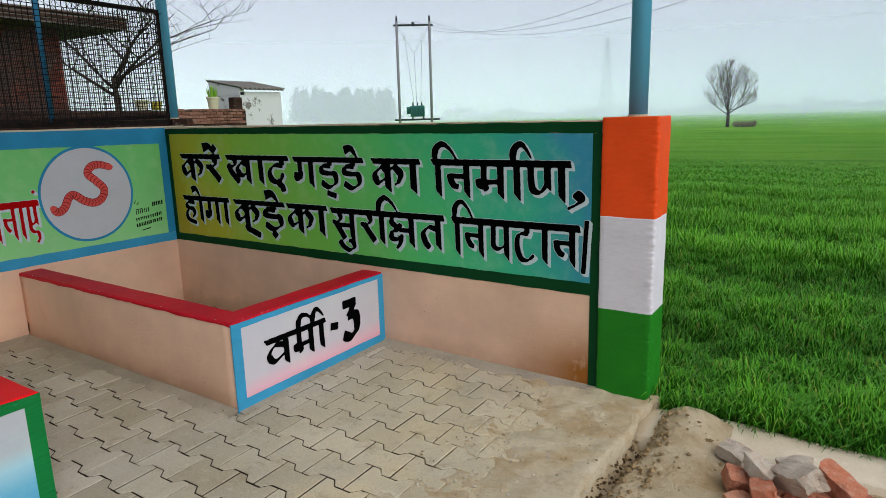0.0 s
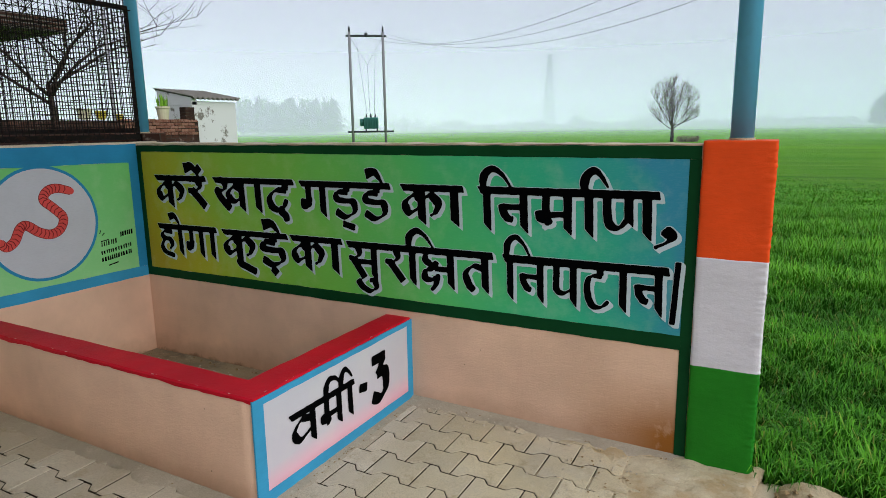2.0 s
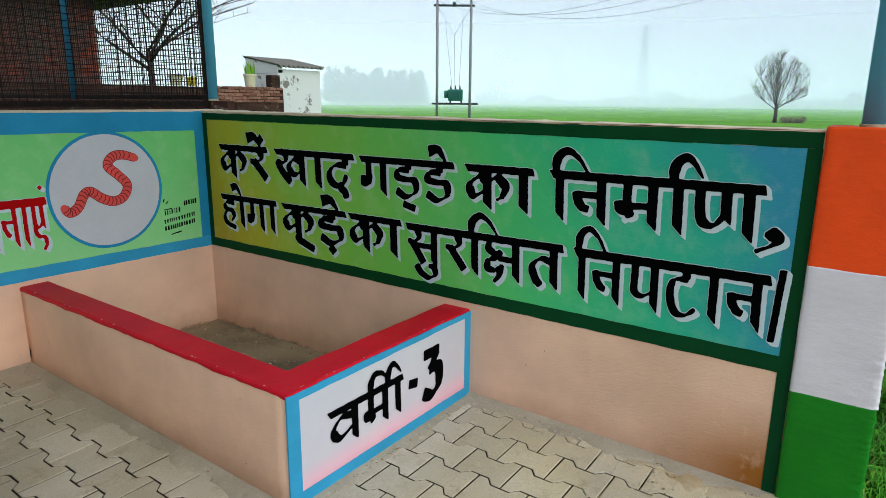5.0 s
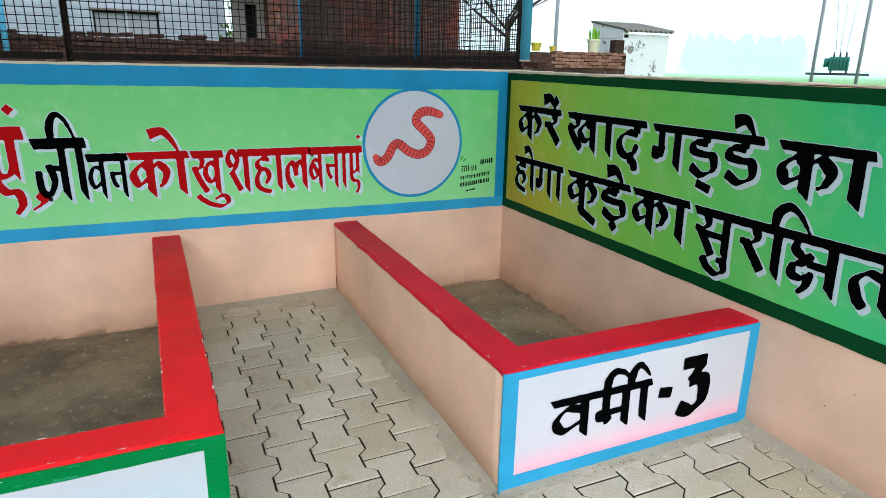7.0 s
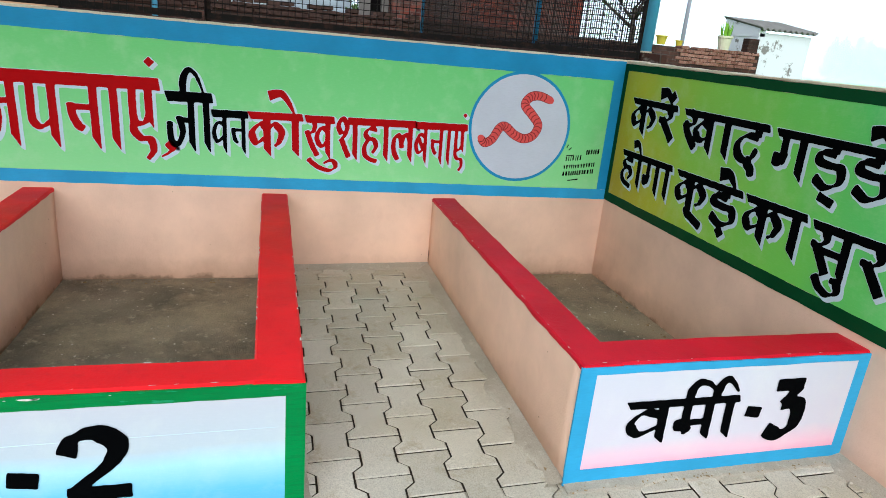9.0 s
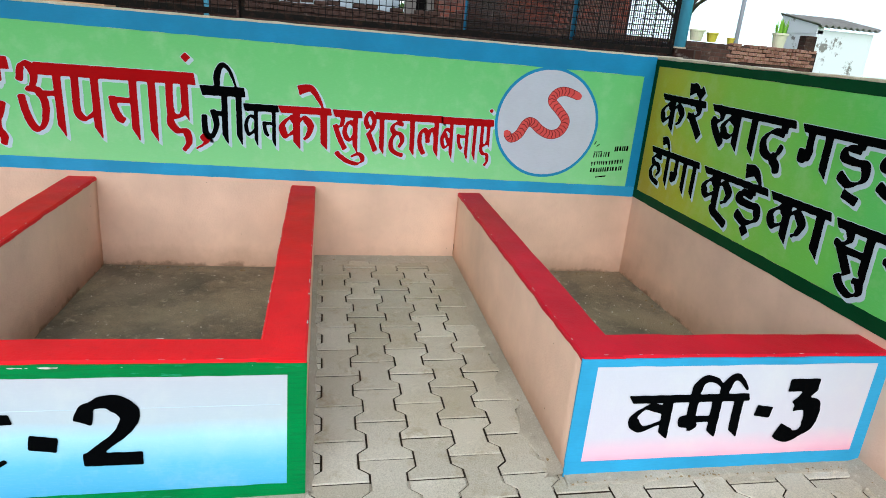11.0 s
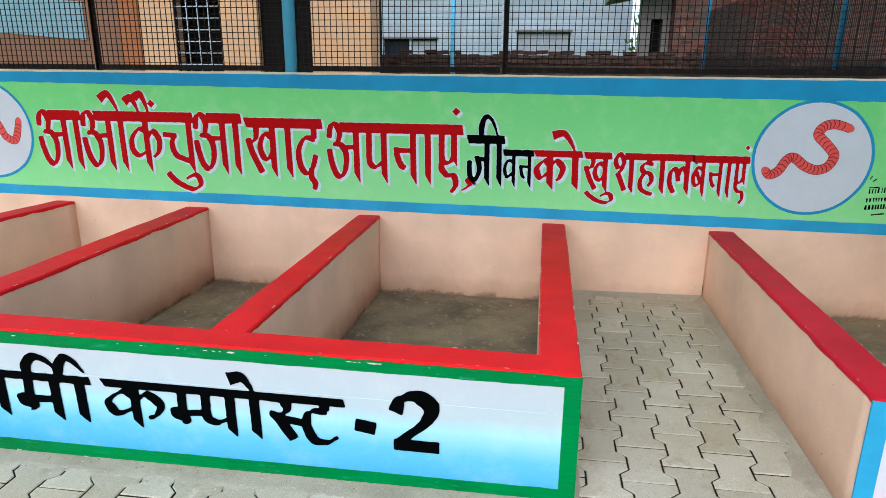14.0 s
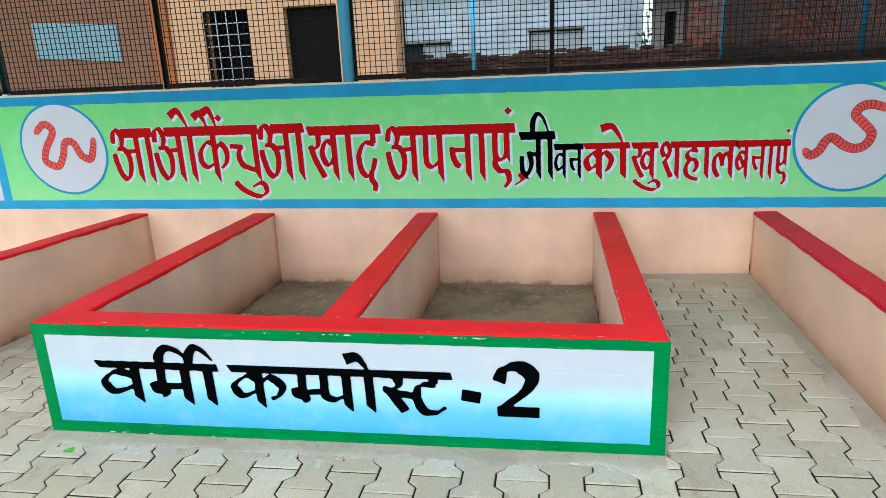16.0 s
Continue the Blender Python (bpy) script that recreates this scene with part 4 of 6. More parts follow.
# plain tin roof over the bins
rv, rf = [], []
for i in range(141):
    y = -9.2 + 9.7 * i / 140
    for x in (-0.5, 4.45):
        rv.append((x, y, 3.96 + 0.03 * (x + 0.5) + 0.02 * math.cos(i * math.pi / 2)))
for i in range(140):
    rf.append((2 * i, 2 * i + 1, 2 * i + 3, 2 * i + 2))
tagged(part("ceiling", mesh_of("ceiling", rv, rf), plain_mat("grey_tin", "9aa0a2", 0.5, 0.1)), "grey tin shed roof on blue posts", "roof", kind="structure")


# ---- compost bins ----
def rim_z(x, y):
    return 0.551 - 0.0105 * x - 0.004 * (y + 2.4)


def coat(parent, a, b, width, mat, over=0.003):
    """Red enamel on a wall's top, lapping a little over both arrises."""
    a, b = Vector((*a, 0)), Vector((*b, 0))
    d = b - a
    n = max(3, int(d.length / 0.03))
    d.normalize()
    side = Vector((-d.y, d.x, 0))
    h = width / 2
    verts, faces = [], []
    for i in range(n + 1):
        c = a.lerp(b, i / n)
        z = rim_z(c.x, c.y)
        for s, dz in ((-h - over, -0.018), (-h - over, -0.003), (-h + 0.005, 0.0045), (0, 0.005), (h - 0.005, 0.0045), (h + over, -0.003), (h + over, -0.018)):
            p = c + side * s + Vector((0, 0, z + dz))
            w = wobble(p, 0.003)
            if dz < -0.01:
                w.z += 0.006 * noise.noise(p * 8) + 0.005 * noise.noise(p * 45)
            verts.append(p + w)
    # the enamel laps down over both ends
    for c in (b + d * 0.002, ):
        z = rim_z(c.x, c.y)
        for s in (-h - over, -h, -h + 0.012, 0, h - 0.012, h, h + over):
            verts.append(c + side * s + Vector((0, 0, z - 0.020 + 0.006 * noise.noise(Vector((s * 40, c.x, c.y))))))
    n += 1
    m = 7
    for i in range(n):
        for j in range(m - 1):
            faces.append((i * m + j, (i + 1) * m + j, (i + 1) * m + j + 1, i * m + j + 1))
    bm = bmesh.new()
    vs = [bm.verts.new(p) for p in verts]
    for f in faces:
        bm.faces.new([vs[i] for i in f])
    part("rim_coat", bm, mat, parent, "glossy red painted rim")


def bin_wall(parent, name, a, b, width, mat=M_RED, lo=-0.15):
    place(parent, part(name, rough_block(a, b, width, (lo, lo), (rim_z(*a), rim_z(*b))), M_PLASTER))
    d = (Vector(b) - Vector(a)).normalized() * 0.007
    coat(parent, a, Vector(b) + d, width, mat)
    place(parent, parent_last())


def parent_last():
    return scene.collection.objects[-1]


def front_panel(parent, x, y0, y1, border, inner, lo_n, hi, edge, label, fall=0.0):
    F = ((x, 0, 0), (0, 1, 0), (0, 0, 1), (1, 0, 0))
    zt = lambda s: rim_z(x, s) - 0.004
    lo = lambda s: lo_n + fall * (s - y1)
    obs = [part("panel_field", band(*F, y0 + edge, y1 - edge, lo, lambda s: hi, 0.007, 0.0), inner, None, label)]
    for a, b, l, h in ((y0 - 0.003, y1 + 0.003, lambda s: hi, zt), (y0 - 0.003, y1 + 0.003, lambda s: -0.09, lo), (y0 - 0.003, y0 + edge, lambda s: lo(s) - 0.006, lambda s: hi + 0.006), (y1 - edge, y1 + 0.003, lambda s: lo(s) - 0.006, lambda s: hi + 0.006)):
        obs.append(part("panel_border", band(*F, a, b, l, h, 0.0082 if b - a > 1.0 else 0.0077, 0.003, 0.03, seed=a + b), border))
    place(parent, *obs)
    return F


bin2 = thing("compost_bin", (1.2, -3.88, 0.0), "two-chamber plastered compost bin with red rim and green-framed lettered front", "compost bin", "compost bins")
bin_wall(bin2, "side_wall", (-0.01, -2.445), (2.398, -2.447), 0.16)
bin_wall(bin2, "divider_wall", (-0.01, -3.842), (2.26, -3.855), 0.168)
bin_wall(bin2, "side_wall", (-0.01, -5.255), (2.398, -5.288), 0.19)
bin_wall(bin2, "front_wall", (2.320, -5.36), (2.320, -2.40), 0.155)
F2 = front_panel(bin2, 2.400, -5.388, -2.365, M_GREEN, M_SKYPANEL, 0.034, 0.478, 0.062, "panel sprayed from white to sky blue", 0.010)
for o in [part("bin_floor", box(0.0, 2.26, -5.2, -2.5, -0.2, -0.045), M_BINFLOOR, None, "earth-strewn cement floor of the bin")]:
    place(bin2, o)

bin3 = thing("compost_bin", (1.2, -0.68, 0.0), "single-chamber plastered compost bin with red rim and blue-framed lettered front", "compost bin", "compost bins")
bin_wall(bin3, "side_wall", (-0.01, -1.272), (2.390, -1.272), 0.165, M_CRIMSON)
bin_wall(bin3, "front_wall", (2.300, -1.32), (2.300, -0.005), 0.178, M_CRIMSON)
F3 = front_panel(bin3, 2.392, -1.360, 0.005, M_LIGHTBLUE, M_PINKPANEL, 0.062, 0.484, 0.064, "panel sprayed from white to pink")
place(bin3, part("bin_floor", box(0.0, 2.22, -1.2, 0.0, -0.2, -0.04), M_BINFLOOR, None, "earth-strewn cement floor of the bin"))

bin1 = thing("compost_bin", (1.2, -6.6, 0.0), "plastered compost bin wall with red painted rim", "compost bin", "compost bins")
bin_wall(bin1, "side_wall", (-0.01, -6.42), (2.40, -6.80), 0.17)


M_BAREPLASTER = plain_mat("bare_white_plaster", "d6d2c8", 0.9, 0.2, 40)


def paint_chips(parent, runs, seed, mat=M_BAREPLASTER, label="pale spots where the paint has chipped"):
    """Ragged pale spots where paint is missing along an arris: runs of (start, end, outward normal, count, size)."""
    rnd = random.Random(seed)
    v, f = [], []
    for a, b, nrm, count, size in runs:
        a, b, nrm = Vector(a), Vector(b), Vector(nrm)
        d = (b - a).normalized()
        up = nrm.cross(d)
        for _ in range(int(count * 0.75)):
            c = a.lerp(b, rnd.random())
            big = size * rnd.uniform(0.25, 1.0) ** 2.0
            k = len(v)
            for i in range(9):
                t = 2 * math.pi * i / 9
                r = big * rnd.uniform(0.55, 1.25)
                v.append(c + d * (r * 2.8 * math.cos(t)) + up * (r * 0.62 * math.sin(t)) + nrm * 0.001)
            f.append(tuple(range(k, k + 9)))
    place(parent, tagged(part("paint_chips", mesh_of("paint_chips", v, f), mat), label, kind="stuff"))


def rim_run(x0, y0, x1, y1, count, size):
    return ((x0, y0, rim_z(x0, y0) + 0.0052), (x1, y1, rim_z(x1, y1) + 0.0052), (0, 0, 1), count, size)


def face_run(y0, y1, x, z, count, size):
    return ((x, y0, z), (x, y1, z), (1, 0, 0), count, size)


paint_chips(bin2, [rim_run(0.1, -2.527, 2.24, -2.527, 46, 0.006), rim_run(0.1, -2.368, 2.36, -2.368, 26, 0.006), rim_run(0.2, -3.765, 2.2, -3.775, 34, 0.006), rim_run(0.2, -5.17, 2.2, -5.19, 30, 0.006),
                   rim_run(2.392, -5.36, 2.392, -2.42, 40, 0.006), rim_run(2.247, -5.1, 2.247, -2.55, 24, 0.006), face_run(-3.3, -3.12, 2.4095, rim_z(2.4, -3.2) - 0.012, 9, 0.011),
                   face_run(-4.9, -2.5, 2.4095, rim_z(2.4, -3.6) - 0.014, 22, 0.006), face_run(-5.3, -2.4, 2.4095, -0.045, 26, 0.006)], 3)
paint_chips(bin3, [rim_run(0.1, -1.352, 2.36, -1.352, 30, 0.005), rim_run(0.2, -1.19, 2.2, -1.19, 34, 0.006), rim_run(2.384, -1.3, 2.384, -0.06, 16, 0.005), face_run(-1.3, -0.05, 2.4015, -0.006, 16, 0.006)], 4)


paint_chips(bin3, [((0.02, -1.3575, 0.08), (0.03, -1.3575, 0.26), (0, -1, 0), 10, 0.014), ((0.02, -1.3575, 0.055), (0.25, -1.3575, 0.045), (0, -1, 0), 16, 0.012), ((0.3, -1.3575, 0.04), (2.3, -1.3575, -0.006), (0, -1, 0), 26, 0.008)], 8,
            plain_mat("dark_damp_stain", "4a3626", 0.95, 0.3, 30), "dark damp specks at the wall foot")


def front_word(parent, letters, F, s0, s1, top, foot, label="", **style):
    before = len(scene.collection.objects)
    o = (F[0][0] + 0.0045, 0, 0)
    lettering(parent, letters, o, *F[1:], s0, s1, top, foot, M_BLACK, None, label, **style)
    place(parent, *scene.collection.objects[before:])


front_word(bin3, ("va_wide", "ma", "sign_ii_arch", "sign_reph_hook"), F3, -1.14, -0.62, 0.356, 0.165, "black brush lettering", heavy=0.25)
front_word(bin3, ("dash",), F3, -0.59, -0.49, 0.32, 0.22, "", head=False, heavy=0.42, light=0.3)
front_word(bin3, ("three",), F3, -0.475, -0.29, 0.402, 0.135, "", head=False, heavy=0.40, light=0.14)
front_word(bin2, ("va_wide", "ma", "sign_ii_arch", "sign_reph_hook"), F2, -5.07, -4.42, 0.348, 0.140, "black brush lettering", heavy=0.235)
front_word(bin2, ("ka_wide", "half_ma", "pa", "aa", "sign_e", "half_sa", "tta"), F2, -4.37, -3.29, 0.348, 0.142, "black brush lettering", heavy=0.235)
front_word(bin2, ("dash",), F2, -3.265, -3.15, 0.29, 0.18, "", head=False, heavy=0.42, light=0.3)
front_word(bin2, ("two",), F2, -3.11, -2.89, 0.395, 0.148, "", head=False, heavy=0.30, light=0.12)
place(bin2, part("chalk_line", band((2.4062, 0, 0), (0, 1, 0), (0, 0, 1), (1, 0, 0), -5.32, -2.45, lambda q: 0.372 + 0.004 * q, lambda q: 0.3732 + 0.004 * q, 0.0022, 0.0008), M_SHADE, None, "thin chalk line"))


# ---- wire fence on the west wall ----
def wire_panel(name, o, u, length, z0, z1, pitch, r, parent, broken=0.0):
    o, u = Vector(o), Vector(u)
    side = Vector((-u.y, u.x, 0))
    pieces = []

    def bar(a, b, off):
        n = 3
        pts = []
        for i in range(n + 1):
            p = a.lerp(b, i / n) + side * off
            pts.append(p + wobble(p, 0.004, 3.0))
        pieces.append(tube(pts, r, 4))
    k = int(length / pitch)
    for i in range(1, k + 1):
        s = i * pitch
        bar(o + u * s + Vector((0, 0, z0)), o + u * s + Vector((0, 0, z1)), r)
    for i in range(1, int((z1 - z0) / pitch)):
        z = z0 + i * pitch
        bar(o + Vector((0, 0, z)), o + u * length + Vector((0, 0, z)), -r)
    v, f = join(pieces)
    return place(parent, part(name, mesh_of(name, v, f), M_WIRE, None, "black welded wire mesh"))


def angle_bar(name, a, b, w, mat, parent, label=""):
    a, b = Vector(a), Vector(b)
    d = (b - a).normalized()
    if abs(d.z) > 0.9:
        s, t = Vector((0, 1, 0)), Vector((1, 0, 0))
    else:
        s, t = Vector((0, 0, 1)), Vector((1, 0, 0)) if abs(d.y) > 0.5 else Vector((0, 1, 0))
    th = 0.006
    prof = [(0, 0), (w, 0), (w, th), (th, th), (th, w), (0, w)]
    bm = bmesh.new()
    rings = [[bm.verts.new(p + s * x + t * y) for x, y in prof] for p in (a, b)]
    for i in range(6):
        j = (i + 1) % 6
        bm.faces.new((rings[0][i], rings[0][j], rings[1][j], rings[1][i]))
    bm.faces.new(rings[0])
    bm.faces.new(rings[1][::-1])
    bmesh.ops.recalc_face_normals(bm, faces=bm.faces[:])
    return place(parent, part(name, bm, mat, None, label))


M_TEAL = metal_mat("dark_teal_enamel", "23423f", 0.5, 0.35)
fence_w = thing("wire_fence", (-0.12, -3.8, 1.6), "black wire mesh fence in rusty angle-iron frames on the wall top", "fence", "wire fences")
for y0, y1 in ((-4.40, -2.88), (-6.05, -4.52), (-7.60, -6.09), (-9.2, -7.63)):
    wire_panel("wire_mesh", (-0.125, y0, 0), (0, 1, 0), y1 - y0, 1.63, 2.6, 0.044, 0.0036, fence_w)
    angle_bar("bottom_rail", (-0.135, y0, 1.618), (-0.135, y1, 1.618), 0.04, M_IRON, fence_w, "rusty bottom rail")
    angle_bar("top_rail", (-0.135, y0, 2.60), (-0.135, y1, 2.60), 0.04, M_IRON, fence_w, "rusty top rail")
    teal = y0 == -7.60
    angle_bar("frame_post", (-0.145, y0 - 0.015, 1.60), (-0.145, y0 - 0.015, 2.62), 0.046 if teal else 0.034, M_TEAL if teal else M_IRON, fence_w, "dark teal frame post" if teal else "black iron frame post")
    if teal:
        place(fence_w, part("post_foot", box(-0.165, -0.09, y0 - 0.02, y0 + 0.034, 1.594, 1.628, 0.004), M_PWHITE, None, "white painted foot of the post"))
# the last panel runs on to the corner post
end = Vector((-0.11, 3.08, 0))
wire_panel("wire_mesh", (-0.13, -2.85, 0), end.normalized(), end.length, 1.63, 2.6, 0.044, 0.0036, fence_w)
angle_bar("bottom_rail", (-0.135, -2.85, 1.618), (-0.245, 0.23, 1.618), 0.04, M_IRON, fence_w, "rusty bottom rail")
angle_bar("top_rail", (-0.135, -2.85, 2.60), (-0.245, 0.23, 2.60), 0.04, M_IRON, fence_w, "rusty top rail")
for y, x in ((-2.865, -0.145), (0.215, -0.27)):
    angle_bar("frame_post", (x, y, 1.60), (x, y, 2.62), 0.036, M_IRON, fence_w, "black iron frame post")

# a darker tone of blue than the roof posts have
M_POSTBLUE = metal_mat("darker_blue_post", "2c6f96", 0.5, 0.25)
fence_n = thing("wire_fence", (-4.3, 0.36, 1.6), "black wire mesh fence with blue posts on a brick yard wall", "fence", "wire fences")
for x0, x1 in ((-2.62, -0.3), (-5.5, -2.68), (-8.4, -5.55)):
    wire_panel("wire_mesh", (x0, 0.36, 0), (1, 0, 0), x1 - x0, 1.68, 2.75, 0.04, 0.0038, fence_n)
    angle_bar("bottom_rail", (x0, 0.35, 1.67), (x1, 0.35, 1.67), 0.04, M_IRON, fence_n, "rusty bottom rail")
for x in (-2.65, -8.42):
    place(fence_n, rod("fence_post", [(x, 0.36, 1.64), (x, 0.36, 4.6)], 0.032, M_POSTBLUE, None, "sky blue post", 12))
place(fence_n, rod("fence_post", [(-8.0, -4.34, 1.6), (-8.0, -4.34, 3.4)], 0.045, M_PIPE, None, "sky blue post", 12))
M_YARDBRICK = brickwork_mat("yard_brickwork", "38231d", "54382e", "4a4038", "2a211c")
tagged(part("yard_wall", box(-8.6, -0.24, 0.25, 0.48, -0.3, 1.665, 0.01), M_YARDBRICK), "rough brick yard wall under the wire fence", "wall", kind="structure")


# ---- buildings behind ----
def brick_wall_rows(name, a, b, z0, z1, label, thick=0.23):
    """A low boundary wall of single bricks near its top, on a plain core."""
    a, b = Vector((*a, 0)), Vector((*b, 0))
    d = b - a
    length = d.length
    d.normalize()
    side = Vector((-d.y, d.x, 0))
    core = rough_block(a.xy, b.xy, thick - 0.02, (z0, z0), (z1 - 0.02, z1 - 0.02), 0.01, 0.3, 0.01)
    w = tagged(part(name, core, M_YARDBRICK), label, "wall", kind="structure")
    return w, d, side, length


M_OLDBRICK = brick_mat("old_brick", "6c4538", "946a5a", "a89686")
low_wall, lw_d, lw_s, lw_len = brick_wall_rows("boundary_wall", (-8.5, -6.0), (-9.9, 9.32), -0.3, 1.98, "low unplastered boundary wall of weathered bricks")
brick_piece = box(-0.112, 0.112, -0.125, 0.125, -0.035, 0.035, 0.006, 1)
brick_me = bpy.data.meshes.new("wall_brick")
brick_piece.to_mesh(brick_me)
brick_piece.free()
brick_me.materials.append(M_OLDBRICK)
yaw = math.atan2(lw_d.y, lw_d.x)
for row in range(5):
    z = 1.96 - 0.083 * row
    n = int(2.6 / 0.24)
    for i in range(n):
        s = lw_len - 0.15 - 0.24 * i - (0.12 if row % 2 else 0)
        if row == 0 and random.random() < 0.25:
            continue
        p = Vector((-8.5, -6.0, 0)) + lw_d * s
        ob = new("brick", brick_me)
        ob.parent = low_wall
        ob.location = (p.x + random.uniform(-0.012, 0.012), p.y, z + random.uniform(-0.006, 0.006))
        ob.rotation_euler = (random.uniform(-0.04, 0.04), random.uniform(-0.03, 0.03), yaw + random.uniform(-0.05, 0.05))

# the southern run of bricks, in a darker tone than those by the hut
dark_me = brick_me.copy()
dark_me.materials.clear()
dark_me.materials.append(plain_mat("near_black_old_brick", "3a2b25", 0.9, 0.5, 9))
for row in range(3):
    for i in range(30):
        if row == 0 and random.random() < 0.45:
            continue
        p = Vector((-8.5, -6.0, 0)) + lw_d * (0.4 + 0.247 * i + (0.12 if row % 2 else 0))
        ob = new("brick", dark_me)
        ob.parent = low_wall
        ob.location = (p.x + 0.012 + random.uniform(-0.016, 0.016), p.y, 2.015 - 0.083 * row + random.uniform(-0.012, 0.012))
        ob.rotation_euler = (random.uniform(-0.06, 0.06), random.uniform(-0.05, 0.05), yaw + random.uniform(-0.08, 0.08))

M_PEACH = plain_mat("house_cream_paint", "b49070", 0.85, 0.06, 1.2)
# the shade over the side wing is mixed into this brown
M_TAN = plain_mat("house_wing_in_shade", "725240", 0.85, 0.08, 1.5)
# near-black for frames, doors and unlit insides: their gloom is in the colour
M_DARK = plain_mat("door_and_inside_gloom", "060404", 0.9, 0.2, 5)
M_WHITEWASH = plain_mat("whitewash", "aab3bc", 0.85, 0.05, 1.0)


def block_wall_mat():
    """Whitewash over block courses that show through."""
    n = Nodes("whitewashed_blockwork", 0.85)
    c = lin("9fa8b2")
    w = n.t.nodes.new("ShaderNodeTexWave")
    w.bands_direction = "Z"
    w.inputs["Scale"].default_value = 1.6
    w.inputs["Distortion"].default_value = 0.6
    n.link(n.pos, w.inputs["Vector"])
    col = n.mix(n.fit(n.noise(0.9, 6, 0.65), 0.35, 0.7), shade(c, 0.82), shade(c, 1.12))
    col = n.mix(n.fit(w.outputs["Fac"], 0.25, 0.0, 0, 0.5), col, shade(c, 0.6))
    col = n.mix(n.fit(n.noise(4, 5, 0.7, stretch=(1, 1, 0.2)), 0.58, 0.75, 0, 0.5), col, lin("767a7c"))
    n.bump(w.outputs["Fac"], 0.5, 0.02)
    return n.done(col)


M_BLOCKWALL = block_wall_mat()
M_SLAB = plain_mat("grey_concrete_slab", "6a6560", 0.9, 0.15, 3)
M_GLASSDK = plain_mat("dark_window", "20242a", 0.2, 0.1, 4)

house = thing("house", (-7.5, -9.5, -0.2), "single-storey cream painted house with barred window and dark door", "house", "houses")


def wall_with_holes(x0, x1, y0, y1, z0, z1, holes):
    """A facade along y with rectangular openings (ya, yb, za, zb) right through it."""
    ys = sorted({y0, y1, *[h[0] for h in holes], *[h[1] for h in holes]})
    zs = sorted({z0, z1, *[h[2] for h in holes], *[h[3] for h in holes]})
    bm = bmesh.new()
    for ya, yb in zip(ys, ys[1:]):
        for za, zb in zip(zs, zs[1:]):
            if any(h[0] <= ya and yb <= h[1] and h[2] <= za and zb <= h[3] for h in holes):
                continue
            b = box(x0, x1, ya, yb, za, zb)
            vs = {v: bm.verts.new(v.co) for v in b.verts}
            for f in b.faces:
                bm.faces.new([vs[v] for v in f.verts])
            b.free()
    bmesh.ops.remove_doubles(bm, verts=bm.verts[:], dist=0.0005)
    return bm


place(house, part("wall", wall_with_holes(-6.25, -6.0, -9.8, -5.40, -0.3, 4.3, [(-8.86, -8.02, 1.5, 2.88), (-7.36, -6.42, -0.2, 2.86)]), M_PEACH, None, "cream painted front wall"))
place(house, part("side_wing", box(-6.2, -5.95, -15.0, -9.86, -0.3, 4.3, 0.01), M_TAN, None, "side wing of the house, its shade held in a brown colour"))
place(house, part("side_wall", box(-6.62, -6.26, -5.65, -5.42, -0.3, 4.3, 0.01), M_PEACH))
# a slab stands for the unlit room behind the openings
place(house, part("unlit_room_slab", box(-6.9, -6.65, -15, -5.45, -0.3, 4.3), M_DARK, None, "near-black slab standing for the unlit inside of the house"))
place(house, part("roof", box(-7.0, -5.7, -15.2, -5.3, 4.3, 4.45, 0.01), M_SLAB, None, "flat concrete roof slab"))
place(house, part("corner_pilaster", box(-6.0, -5.955, -9.9, -9.5, -0.3, 4.3, 0.012), plain_mat("rust_stained_plaster", "8a5636", 0.85, 0.18, 2.5), None, "rust-stained corner strip"))
board = box(-5.945, -5.93, -12.2, -10.5, 2.2, 2.83, 0.004)
for v in board.verts:
    v.co.z += 0.04 - 0.075 * (v.co.y + 12.2)
place(house, part("board", board, plain_mat("pale_blue_board", "6d8892", 0.5, 0.06), None, "pale blue board hanging askew on the wall"))
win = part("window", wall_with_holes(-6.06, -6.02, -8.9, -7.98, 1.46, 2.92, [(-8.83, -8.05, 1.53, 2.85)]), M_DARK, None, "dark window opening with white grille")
place(house, win)
for i in range(1, 4):
    y = -8.83 + 0.78 * i / 4
    rodo = rod("grille_bar", [(-6.03, y, 1.53), (-6.03, y, 2.85)], 0.008, M_WHITEWASH, win, "", 6)
for i in range(1, 7):
    z = 1.53 + 1.32 * i / 7
    rod("grille_bar", [(-6.022, -8.83, z), (-6.022, -8.05, z)], 0.008, M_WHITEWASH, win, "", 6)
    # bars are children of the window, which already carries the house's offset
place(house, part("door", box(-6.18, -6.13, -7.35, -6.43, -0.2, 2.85, 0.005), M_DARK, None, "door coloured near-black for the gloom of its doorway"))

